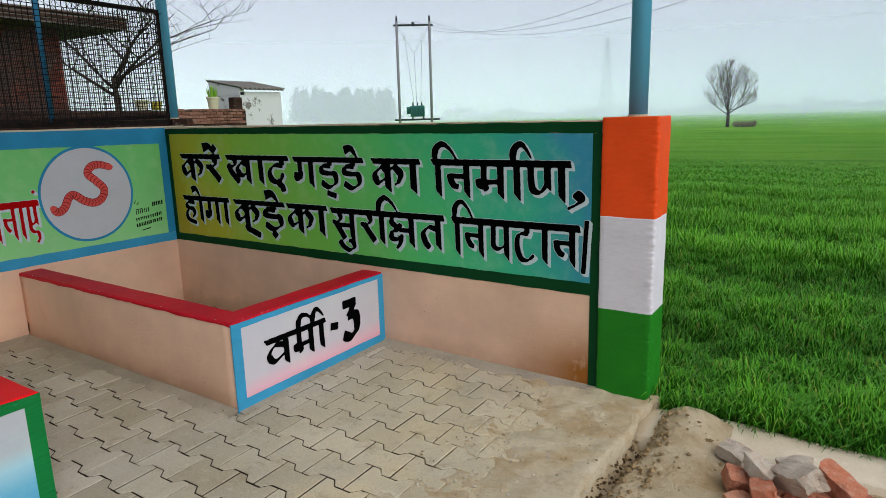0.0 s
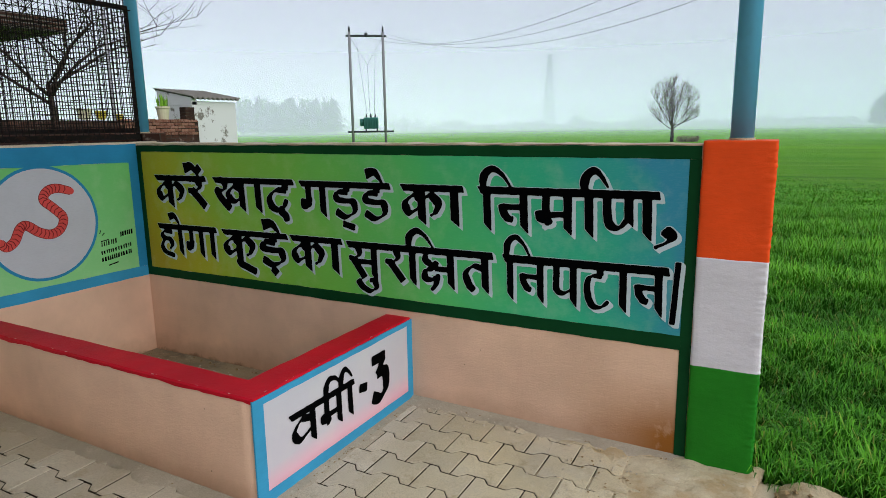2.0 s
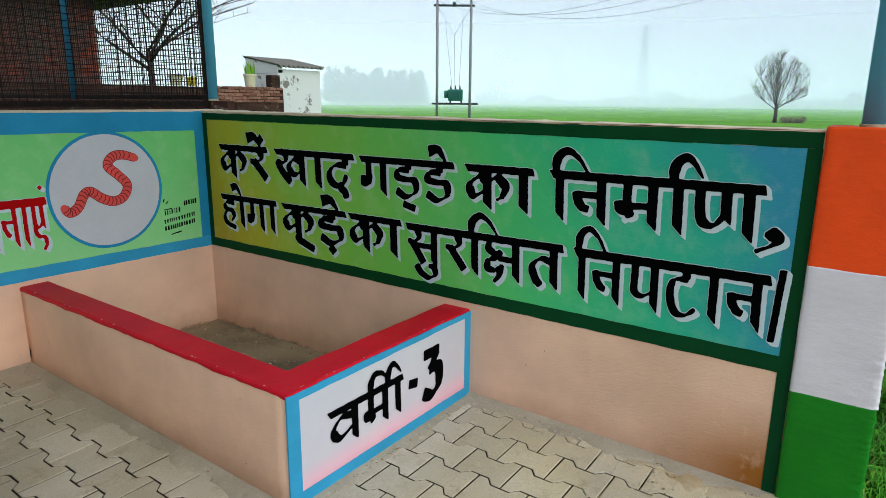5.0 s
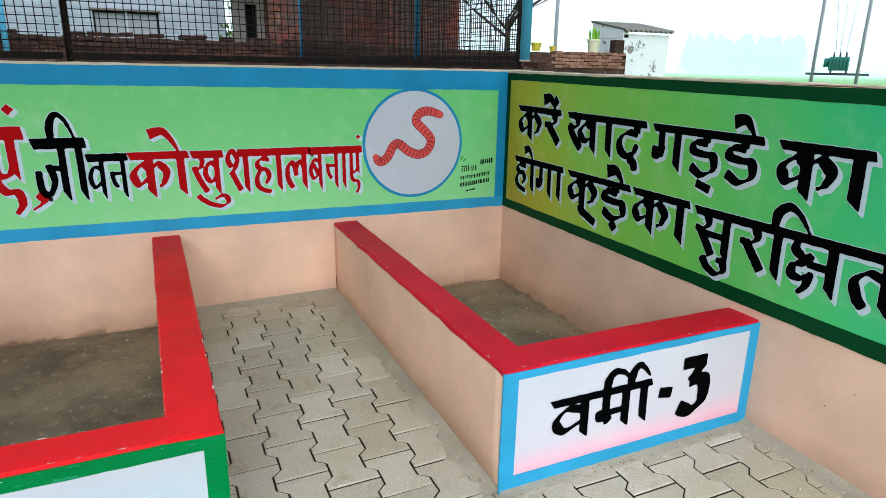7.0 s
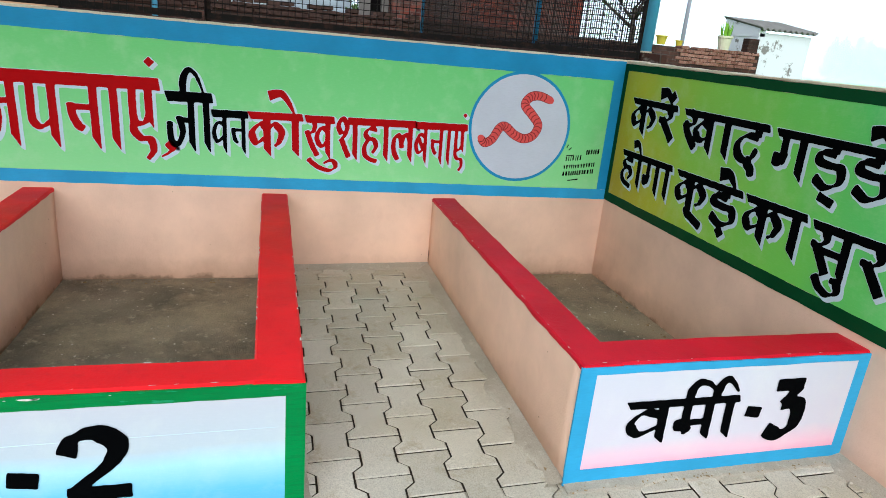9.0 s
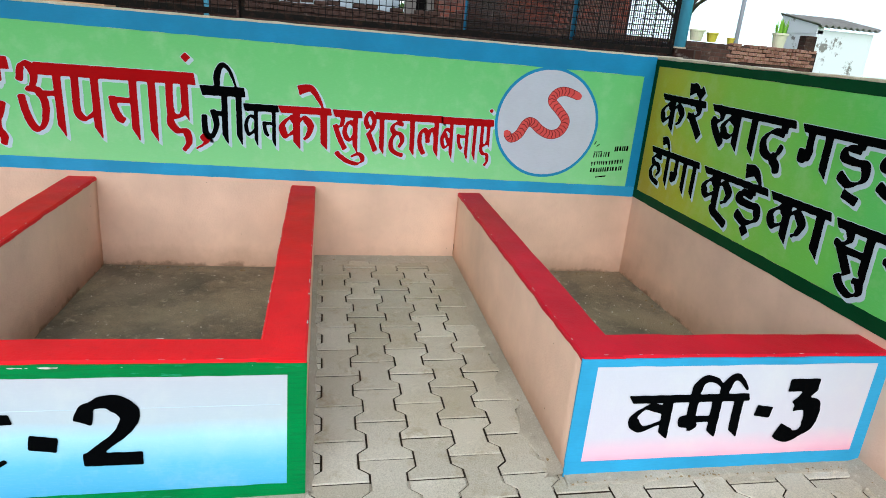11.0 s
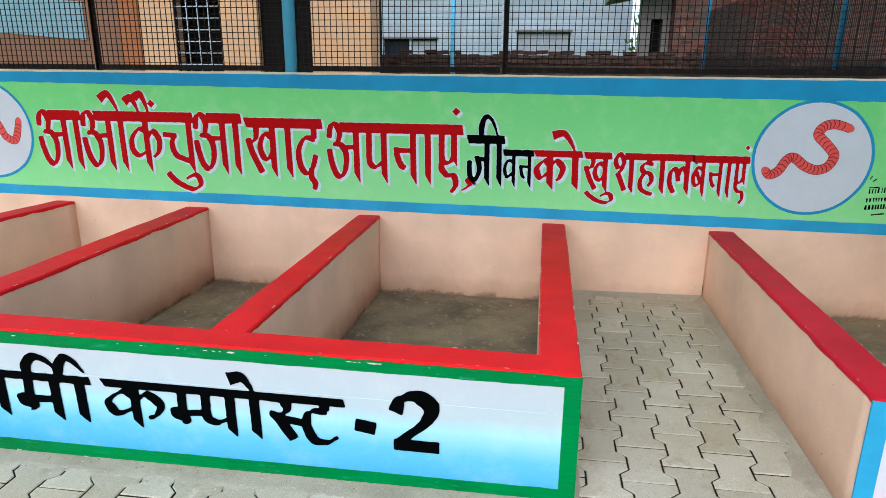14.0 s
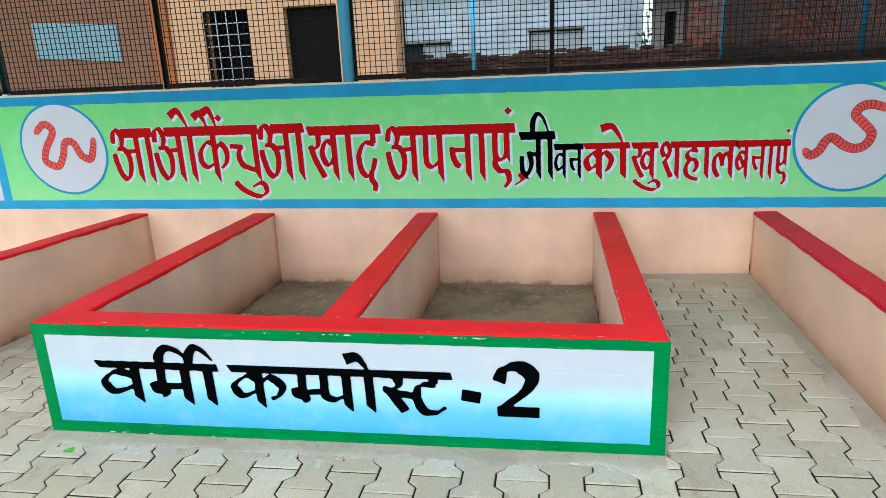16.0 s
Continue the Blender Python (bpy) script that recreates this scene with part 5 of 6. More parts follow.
white = thing("house", (-19, -6, -0.2), "whitewashed building with two grilled windows behind the boundary wall", "house", "houses")
place(white, part("wall", wall_with_holes(-17.25, -17.0, -14, 0.0, -0.3, 5.6, [(-7.93, -6.15, 1.9, 2.68), (-3.54, -1.84, 1.9, 2.9)]), M_BLOCKWALL))
place(white, part("eave", box(-17.25, -16.6, -14, 0.1, 4.30, 4.42, 0.01), M_SLAB, None, "thin grey concrete eave"))
for ya, yb, za, zb in ((-7.93, -6.15, 1.9, 2.68), (-3.54, -1.84, 1.9, 2.9)):
    w = place(white, part("window", box(-17.2, -17.16, ya, yb, za, zb), M_GLASSDK, None, "dark window"))
    ym = (ya + yb) / 2
    place(white, part("shutter", box(-17.13, -17.08, ym + 0.03, yb - 0.05, za, zb - 0.05, 0.004), plain_mat("grey_shutter", "8f9298", 0.6, 0.1), None, "grey slatted shutter"))
    if ya > -4:
        place(white, part("shutter", box(-17.13, -17.08, ya + 0.05, ym - 0.03, za, zb - 0.05, 0.004), plain_mat("grey_shutter", "8f9298", 0.6, 0.1), None, "grey slatted shutter"))
    place(white, part("mullion", box(-17.1, -17.03, ym - 0.03, ym + 0.03, za, zb, 0.004), M_WHITEWASH))
    place(white, part("lintel", box(-17.0, -16.9, ya - 0.05, yb + 0.05, zb, zb + 0.06, 0.004), M_SLAB))

M_REDBRICK = brickwork_mat("red_brickwork", "4a1f19", "86402e", "5b4a42", "4c4842")
bh = thing("house", (-13, 2.5, -0.2), "bare red brick house with an overhanging concrete roof slab", "house", "houses")
place(bh, part("wall", box(-15.5, -11.0, 0.22, 4.95, -0.3, 3.92, 0.01), M_REDBRICK, None, "unplastered red brick wall"))
place(bh, part("porch_wall", wall_with_holes(-11.6, -11.4, -0.48, 0.2, -0.3, 3.5, [(-0.22, 0.04, -0.3, 2.84)]), M_SLAB, None, "grey porch wall"))
place(bh, part("door", box(-11.7, -11.62, -0.4, 0.15, -0.3, 3.0), M_DARK, None, "near-black sheet standing for the unlit doorway"))
pr = [(-12.6, -1.2, 3.25), (-10.6, -1.2, 3.25), (-10.6, 0.85, 3.64), (-12.6, 0.85, 3.64)]
place(bh, part("porch_roof", mesh_of("porch_roof", pr + [(x, y, z + 0.12) for x, y, z in pr], [(3, 2, 1, 0), (4, 5, 6, 7), (0, 1, 5, 4), (1, 2, 6, 5), (2, 3, 7, 6), (3, 0, 4, 7)]), M_SLAB, None, "sloping concrete porch slab"))
place(bh, part("roof", box(-15.8, -10.3, 0.0, 6.25, 3.92, 4.24, 0.015), M_SLAB, None, "thick weathered concrete roof slab"))
for z in (3.97, 4.06, 4.15):
    place(bh, part("slab_course", box(-10.31, -10.285, 0.0, 6.26, z, z + 0.055, 0.004), M_YARDBRICK, None, "brick edge course"))

M_PEEL = Nodes("peeling_whitewash", 0.85)
_c = M_PEEL.mix(M_PEEL.fit(M_PEEL.noise(1.6, 6, 0.75), 0.57, 0.62), lin("d3d6d6"), lin("7d7a74"))
M_PEEL.bump(M_PEEL.noise(12, 4), 0.3, 0.01)
M_PEEL = M_PEEL.done(_c)
hut = thing("hut", (-10.9, 10.1, -0.2), "small whitewashed field hut with peeling walls and corrugated roof", "hut")
place(hut, part("wall", box(-11.35, -10.0, 9.35, 10.95, -0.3, 2.50, 0.02), M_PEEL, None, "peeling whitewashed wall"))
place(hut, part("gable_wall", mesh_of("gable_wall", [(-11.35, 9.34, 2.4), (-10.0, 9.34, 2.4), (-10.0, 9.34, 2.62), (-11.35, 9.34, 2.86), (-11.35, 9.52, 2.4), (-10.0, 9.52, 2.4), (-10.0, 9.52, 2.62), (-11.35, 9.52, 2.86)],
                                              [(0, 1, 2, 3), (5, 4, 7, 6), (3, 2, 6, 7), (1, 5, 6, 2), (0, 3, 7, 4)]), M_PEEL))
hv, hf = [], []
for i in range(61):
    y = 9.30 + 1.72 * i / 60
    wv = 0.035 * math.cos(i * math.pi / 3)
    for x, z in ((-11.42, 2.85), (-9.88, 2.57)):
        hv += [(x, y, z + wv + 0.02), (x, y, z + wv)]
for i in range(60):
    a = i * 4
    hf += [(a, a + 2, a + 6, a + 4), (a + 1, a + 5, a + 7, a + 3), (a + 2, a + 3, a + 7, a + 6), (a, a + 4, a + 5, a + 1)]
hf += [(0, 1, 3, 2), (240, 242, 243, 241)]
place(hut, part("roof", mesh_of("roof", hv, hf), plain_mat("weathered_asbestos", "77756e", 0.9, 0.2, 5), None, "dark corrugated roof sheets"))

pot_mat = plain_mat("cream_pot", "c9c4a8", 0.6, 0.1)
pot_yel = plain_mat("yellow_pot", "b8a83c", 0.6, 0.1)
soil = plain_mat("potting_soil", "3a2c22", 0.95, 0.2)
plant_leaf = leaf_mat("pot_plant_leaves", "66702e", "8f9448")


def flower_pot(x, y, z, h, r, mat, label, plant):
    t = thing("flower_pot", (x, y, z), label, "flower pot", "pots on the boundary wall")
    bm = bmesh.new()
    prof = [(0.0, 0.0), (r * 0.72, 0.0), (r * 0.95, h * 0.85), (r * 1.06, h * 0.86), (r * 1.06, h), (r * 0.92, h), (r * 0.88, h * 0.88), (0.0, h * 0.88)]
    rings = []
    for rr, zz in prof:
        rings.append([bm.verts.new((x + rr * math.cos(a * math.pi / 8), y + rr * math.sin(a * math.pi / 8), z + zz)) for a in range(16)] if rr else [bm.verts.new((x, y, z + zz))])
    for a, b in zip(rings, rings[1:]):
        for i in range(16):
            j = (i + 1) % 16
            if len(a) == 1:
                bm.faces.new((a[0], b[j], b[i]))
            elif len(b) == 1:
                bm.faces.new((a[i], a[j], b[0]))
            else:
                bm.faces.new((a[i], a[j], b[j], b[i]))
    place(t, part("pot", bm, mat))
    if plant:
        v, f = [], []
        for i in range(70):
            a, l = random.uniform(0, 6.28), random.uniform(0.18, 0.42)
            lean = random.uniform(0.0, 0.25)
            b = Vector((x + random.uniform(-0.5, 0.5) * r, y + random.uniform(-0.5, 0.5) * r, z + h * 0.85))
            d = Vector((math.cos(a) * lean, math.sin(a) * lean, 1)).normalized()
            s = Vector((-math.sin(a), math.cos(a), 0)) * 0.012
            k = len(v)
            v += [b - s, b + s, b + d * l * 0.6 + s * 1.3, b + d * l * 0.6 - s * 1.3, b + d * l]
            f += [(k, k + 1, k + 2, k + 3), (k + 3, k + 2, k + 4)]
        place(t, part("plant", mesh_of("plant", v, f), plant_leaf, None, "thin upright dry leaves"))


flower_pot(-9.82, 8.25, 1.98, 0.34, 0.17, pot_mat, "cream pot with a spiky plant on the brick wall", True)
flower_pot(-9.75, 6.95, 1.98, 0.13, 0.09, pot_yel, "yellow plastic pot on the brick wall", False)
flower_pot(-9.65, 6.40, 1.98, 0.20, 0.13, pot_yel, "yellow plastic tub on the brick wall", False)
flower_pot(-9.72, 6.05, 1.98, 0.24, 0.17, pot_mat, "cream tub on the brick wall", False)
stub = thing("brick_stub", (-9.86, 9.05, 1.98), "short broken brick stub on the wall end", "masonry")
place(stub, part("stub", box(-9.98, -9.75, 8.9, 9.2, 1.97, 2.32, 0.015), M_YARDBRICK))


# ---- bare trees ----
def branches(base, height, r0, seed, spread, levels, first=0.25, up=0.35, ratio=(0.55, 0.8), thin=0.55):
    rnd = random.Random(seed)
    wood, twigs, tips = [], [], []

    def grow(p, d, length, r, level):
        pts = [p]
        n = 5 if level < 2 else 3
        for i in range(n):
            d = (d + Vector((rnd.uniform(-1, 1), rnd.uniform(-1, 1), rnd.uniform(-0.5, 1) * up)) * (0.16 if level else 0.06)).normalized()
            pts.append(pts[-1] + d * (length / n))
        (wood if level < 2 else twigs).append(tube(pts, r, 7 if level < 2 else 4, r * 0.55))
        if level >= levels:
            tips.append((pts[-1], d))
            return
        kids = rnd.randint(3, 4) if level else rnd.randint(5, 6)
        for i in range(kids):
            f = rnd.uniform(first if level == 0 else 0.3, 1.0) if i else 1.0
            k = min(n - 1, int(f * n))
            q = pts[k].lerp(pts[k + 1], f * n - k) if k < n else pts[-1]
            a = rnd.uniform(0, 6.28)
            side = Vector((math.cos(a), math.sin(a), 0))
            nd = (d * (1 - spread) + side * spread + Vector((0, 0, 0.12))).normalized()
            grow(q, nd, length * rnd.uniform(*ratio), max(0.009, r * thin), level + 1)
    grow(Vector(base), Vector((0, 0, 1)), height, r0, 0)
    return wood, twigs, tips


def bare_tree(name, base, height, r0, seed, spread, levels, mat, label, buds=None, first=0.5, ratio=(0.55, 0.8), thin=0.55):
    t = thing(name, base, label, "tree")
    wood, twigs, tips = branches(base, height, r0, seed, spread, levels, first, 0.35, ratio, thin)
    place(t, part("trunk", mesh_of("trunk", *join(wood), True), mat))
    place(t, part("crown", mesh_of("crown", *join(twigs)), mat, None, "leafless twigs"))
    if buds:
        rnd = random.Random(seed)
        v, f = [], []
        for p, d in tips:
            for i in range(2):
                c = p + Vector((rnd.gauss(0, 1), rnd.gauss(0, 1), rnd.gauss(0, 1))) * 0.16
                s = 0.055
                a = Vector((rnd.uniform(-1, 1), rnd.uniform(-1, 1), rnd.uniform(-1, 1))).normalized()
                b = a.orthogonal().normalized()
                k = len(v)
                v += [c + a * s, c + b * s * 0.6, c - a * s, c - b * s * 0.6]
                f.append((k, k + 1, k + 2, k + 3))
        place(t, part("leaves", mesh_of("leaves", v, f), buds, None, "sparse withered leaves"))


bare_tree("tree", (-18.9, 10.85, -0.3), 3.7, 0.16, 23, 0.6, 4, M_FARBARK, "bare leafless tree behind the boundary wall", None, 0.8, (0.60, 0.88), 0.42)


def round_tree(base, label):
    """A short trunk whose limbs fan out to a ball of upright twigs."""
    rnd = random.Random(17)
    t = thing("tree", base, label, "tree")
    o = Vector(base)
    wood, twigs = [tube([o, o + Vector((0.03, 0, 0.9)), o + Vector((0, 0.04, 1.9))], 0.19, 8, 0.13)], []
    mid = o + Vector((0, 0, 4.0))
    bud_v, bud_f = [], []

    def shoot(p, d, length, r, level):
        pts = [p]
        for i in range(4):
            d = (d + Vector((rnd.uniform(-1, 1), rnd.uniform(-1, 1), rnd.uniform(0.0, 1.1))) * 0.13).normalized()
            q = pts[-1] + d * (length / 4)
            if (q - mid).length > 2.75 * rnd.uniform(0.82, 1.12):
                break
            pts.append(q)
        if len(pts) < 2:
            return
        (wood if level == 0 else twigs).append(tube(pts, r, 5 if level == 0 else 3, r * 0.45))
        if level == 3:
            c = pts[-1]
            u = Vector((rnd.uniform(-1, 1), rnd.uniform(-1, 1), rnd.uniform(-1, 1))).normalized()
            q = u.orthogonal().normalized()
            m = len(bud_v)
            bud_v.extend([c + u * 0.05, c + q * 0.03, c - u * 0.05, c - q * 0.03])
            bud_f.append((m, m + 1, m + 2, m + 3))
            return
        for i in range((7, 6, 4)[level]):
            f = rnd.uniform(0.25, 1.0) * (len(pts) - 1)
            k = min(len(pts) - 2, int(f))
            s = Vector((rnd.gauss(0, 1), rnd.gauss(0, 1), rnd.gauss(0.3, 0.6))).normalized()
            shoot(pts[k].lerp(pts[k + 1], f - k), (d * 0.9 + s * 0.75 + Vector((0, 0, 0.25))).normalized(), length * rnd.uniform(0.3, 0.5), (0.016, 0.008, 0.005)[level], level + 1)
    for i in range(17):
        a = i * 2.4 + rnd.uniform(-0.3, 0.3)
        e = radians(8 + 80 * (i + 0.5) / 17)
        d = Vector((math.cos(a) * math.cos(e), math.sin(a) * math.cos(e), math.sin(e)))
        start = o + Vector((0, 0, rnd.uniform(1.35, 1.9)))
        shoot(start, d, (3.0 + 2.0 * math.sin(e)) * rnd.uniform(0.8, 1.08), 0.036, 0)
    place(t, part("trunk", mesh_of("trunk", *join(wood), True), M_FARBARK))
    place(t, part("crown", mesh_of("crown", *join(twigs)), M_FARBARK, None, "leafless upright twigs"))
    place(t, part("leaves", mesh_of("leaves", bud_v, bud_f), leaf_mat("last_dry_leaves", "4a4238", "6a5e50", "6a5e50"), None, "few small withered leaves"))


def scrub(x, y, w, h, seed, label, tones=("625e48", "7e7858")):
    """A low dry bush: many thin arching stems with small leaves."""
    rnd = random.Random(seed)
    t = thing("bush", (x, y, -0.1), label, "bush")
    stems, v, f = [], [], []
    for i in range(60):
        a, r = rnd.uniform(0, 6.28), rnd.random() ** 0.5
        b = Vector((x + 0.4 * w * r * math.cos(a), y + 0.4 * w * r * math.sin(a), -0.1))
        tip = b + Vector((math.cos(a) * 0.25 * w, math.sin(a) * 0.25 * w, h * rnd.uniform(0.5, 1.0) * (1.1 - 0.5 * r)))
        stems.append(tube([b, b.lerp(tip, 0.6) + Vector((0, 0, 0.1 * h)), tip], 0.018, 3, 0.008))
        for k in range(7):
            c = b.lerp(tip, rnd.uniform(0.35, 1.05)) + Vector((rnd.gauss(0, 0.1), rnd.gauss(0, 0.1), rnd.gauss(0, 0.08)))
            u = Vector((rnd.uniform(-1, 1), rnd.uniform(-1, 1), rnd.uniform(-1, 1))).normalized()
            q = u.orthogonal().normalized()
            m = len(v)
            v += [c + u * 0.10, c + q * 0.05, c - u * 0.10, c - q * 0.05]
            f.append((m, m + 1, m + 2, m + 3))
    place(t, part("stems", mesh_of("stems", *join(stems)), M_FARBARK))
    place(t, part("leaves", mesh_of("leaves", v, f), leaf_mat("scrub_leaves", tones[0], tones[1], tones[1]), None, "small dull leaves"))


scrub(-3.7, 64.0, 1.7, 0.8, 5, "low brownish scrub round the foot of the lone tree")
scrub(-16.0, 0.25, 0.7, 3.5, 9, "tall green shrub between two houses", ("3c5428", "5c7a3a"))
round_tree((-5.2, 63.7, -0.3), "lone round-headed tree, nearly bare, in the wheat field")


# ---- transformer and cables ----
def on(d0, s, z):
    return Vector((-18.8, 30.9, 0)) + Vector((0.82, 0.572, 0)) * s + Vector((0, 0, z))


M_STEEL = metal_mat("galvanised_steel", "3c4146", 0.6, 0.2)
M_CONC = plain_mat("grey_pole_concrete", "84868a", 0.9, 0.08, 6)
M_TANK = metal_mat("green_transformer_enamel", "3a766e", 0.5, 0.15)
tr = thing("transformer", (-18.8, 30.9, -0.3), "green pole-mounted transformer between two concrete poles in the field", "transformer")
for s in (-1.03, 1.03):
    place(tr, rod("pole", [on(0, s, -0.4), on(0, s, 7.55)], 0.085, M_CONC, None, "grey concrete pole", 10))
    for h in (7.45, 7.62):
        place(tr, rod("insulator", [on(0, s * 1.0, h), on(0, s * 1.0, h + 0.26)], 0.07, M_STEEL, None, "dark insulator", 10, 0.04))


def girder(name, s0, s1, z, w):
    a, b = on(0, s0, z), on(0, s1, z)
    return place(tr, rod(name, [a, b], w, M_STEEL, None, "", 4))


girder("cross_arm", -1.25, 1.25, 7.32, 0.075)
girder("platform", -1.35, 1.55, 1.50, 0.075)
place(tr, rod("insulator", [on(0, 0.0, 7.26), on(0, 0.0, 7.50)], 0.10, M_STEEL, None, "dark insulator", 10))
tv = box(-0.46, 0.46, -0.3, 0.3, 1.68, 2.38, 0.05)
for v in tv.verts:
    c = on(0, v.co.x + 0.12, v.co.z)
    v.co = c + Vector((-0.572, 0.82, 0)) * v.co.y
place(tr, part("tank", tv, M_TANK, None, "green enamelled tank"))
for i in range(6):
    s = -0.30 + 0.16 * i
    fin = box(-0.02, 0.02, -0.44, 0.44, 1.74, 2.28, 0.01)
    for v in fin.verts:
        v.co = on(0, v.co.x + s + 0.02, v.co.z) + Vector((-0.572, 0.82, 0)) * v.co.y
    place(tr, part("cooling_fin", fin, M_TANK))
for i in range(3):
    s = -0.16 + 0.28 * i
    place(tr, rod("bushing", [on(0, s, 2.38), on(0, s, 2.62)], 0.06, M_STEEL, None, "", 8, 0.03))
for s in (-0.2, 0.5):
    place(tr, rod("skid", [on(0, s, 1.52), on(0, s, 1.70)], 0.05, M_STEEL, None, "", 6))
place(tr, rod("conservator", [on(0, -0.44, 1.85), on(0, -0.44, 2.3)], 0.14, M_TANK, None, "", 10))
for a, b in (((-0.98, 7.2), (0.02, 5.6)), ((0.98, 7.2), (0.02, 5.6)), ((0.02, 5.6), (0.08, 2.6)), ((-0.6, 6.9), (-0.1, 2.6)), ((0.55, 6.9), (0.35, 2.6))):
    place(tr, rod("jumper_wire", [on(0, *a), on(0, *b)], 0.010, M_STEEL, None, "", 4))


def cable(a, b, sag, r, label):
    a, b = Vector(a), Vector(b)
    pts = [a.lerp(b, i / 24) - Vector((0, 0, sag * 4 * (i / 24) * (1 - i / 24))) for i in range(25)]
    ob = rod("overhead_cable", pts, r, M_STEEL, None, "", 4)
    tagged(ob, label, "cable", "overhead cables")


for s, end in ((-1.0, (1.7, 18.2, 6.6)), (0.1, (3.2, 18.4, 6.5)), (1.03, (3.9, 18.4, 6.0))):
    cable(on(0, s, 7.55), end, 1.5, 0.008, "thin overhead power line sagging across the grey sky")
for z in (29, 35.5, 41):
    cable((-115, 357, z), (-480, 250, z), 6, 0.05, "faint far transmission line in the mist")
    cable((-115, 357, z), (260, 440, z), 6, 0.05, "faint far transmission line in the mist")
tagged(rod("utility_pole", [(-15.6, 11.0, -0.3), (-15.7, 11.05, 5.6)], 0.075, M_CONC, None, "", 10, 0.06), "slim grey concrete utility pole behind the brick wall", "pole")


# ---- far distance ----
M_FARLEAF = leaf_mat("far_tree_leaves", "34483a", "4a5c48", "4a5c48")


def far_trees(name, spots, label):
    v, f = [], []
    rnd = random.Random(3)
    for x, y, h, w in spots:
        for i in range(150):
            u = rnd.random() ** 0.6
            t = rnd.uniform(0, 6.28)
            zz = rnd.uniform(0.12, 1.0)
            rad = w * 0.5 * u * math.sin(math.pi * min(1, 0.12 + 0.85 * zz)) * rnd.uniform(0.7, 1.25)
            c = Vector((x + rad * math.cos(t), y + rad * math.sin(t), zz * h * rnd.uniform(0.85, 1.05)))
            s = rnd.uniform(0.35, 0.8) * w * 0.16
            a = Vector((rnd.uniform(-1, 1), rnd.uniform(-1, 1), rnd.uniform(-1, 1))).normalized()
            b = a.orthogonal().normalized()
            k = len(v)
            v += [c + a * s, c + b * s, c - a * s, c - b * s]
            f.append((k, k + 1, k + 2, k + 3))
        tv, tf = tube([(x, y, -0.4), (x, y, h * 0.5)], w * 0.03, 5)
        k = len(v)
        v += tv
        f += [tuple(i + k for i in q) for q in tf]
    tagged(part(name, mesh_of(name, v, f), M_FARLEAF), label, "trees", kind="stuff")


rnd = random.Random(21)
grove = [(-158 + 23.5 * i / 47 + rnd.uniform(-2, 2), 160 + 20.5 * i / 47 + rnd.uniform(-4, 4), rnd.uniform(9.0, 12.6), rnd.uniform(4, 7)) for i in range(48)]
far_trees("distant_trees", grove, "misty grove of tall trees beyond the field")
line = []
for i in range(70):
    a = radians(150 - 75 * i / 69)
    r = 400 + rnd.uniform(-25, 25)
    line.append((r * math.cos(a), r * math.sin(a), rnd.choice((3, 4, 5, 8)) * rnd.uniform(0.6, 1.0), rnd.uniform(8, 16)))
line += [(34.3, 255, 10.5, 9.5), (33, 256, 8, 7)]
far_trees("distant_trees", line, "low hazy line of trees on the horizon")

pyl = thing("pylon", (-115, 357, -0.3), "tall lattice power pylon fading in the mist", "pylon")
pv = []
H = 42.0


def corner_at(i, z):
    w = 3.9 * (1 - z / H) ** 1.1 + 0.7
    a = math.pi / 4 + i * math.pi / 2
    return Vector((-115 + w * math.cos(a), 357 + w * math.sin(a), z))


for i in range(4):
    place(pyl, rod("leg", [corner_at(i, z) for z in (-0.3, 8, 16, 24, 32, 42)], 0.19, M_STEEL, None, "", 4))
lev = [0, 6, 11.5, 16.5, 21, 25, 29, 32.5, 36, 39, 42]
for za, zb in zip(lev, lev[1:]):
    for i in range(4):
        pv.append(tube([corner_at(i, za), corner_at((i + 1) % 4, zb)], 0.095, 4))
        pv.append(tube([corner_at((i + 1) % 4, za), corner_at(i, zb)], 0.095, 4))
        pv.append(tube([corner_at(i, zb), corner_at((i + 1) % 4, zb)], 0.095, 4))
place(pyl, part("lattice", mesh_of("lattice", *join(pv)), M_STEEL))
for z in (29, 35.5, 41):
    place(pyl, rod("cross_arm", [(-115 - 3.0, 357 - 1.2, z), (-115 + 3.0, 357 + 1.2, z)], 0.25, M_STEEL, None, "", 4))

# far haze imitated by thin pale veils standing far out over the field
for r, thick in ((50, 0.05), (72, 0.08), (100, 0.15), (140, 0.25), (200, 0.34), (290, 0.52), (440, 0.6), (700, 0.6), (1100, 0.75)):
    v, f = [], []
    for i in range(97):
        a = radians(60 + 150 * i / 96)
        for z in (-1.0, 8.0, 40.0, 110.0):
            v.append((r * math.cos(a), r * math.sin(a), z))
    for i in range(96):
        for j in range(3):
            f.append((i * 4 + j, (i + 1) * 4 + j, (i + 1) * 4 + j + 1, i * 4 + j + 1))
    mist = part("mist", mesh_of("mist", v, f, True), haze_veil_mat("mist_%d" % r, thick))
    mist.visible_shadow = False
    tagged(mist, "pale see-through veil standing in for haze over the far field", "mist", kind="stuff")


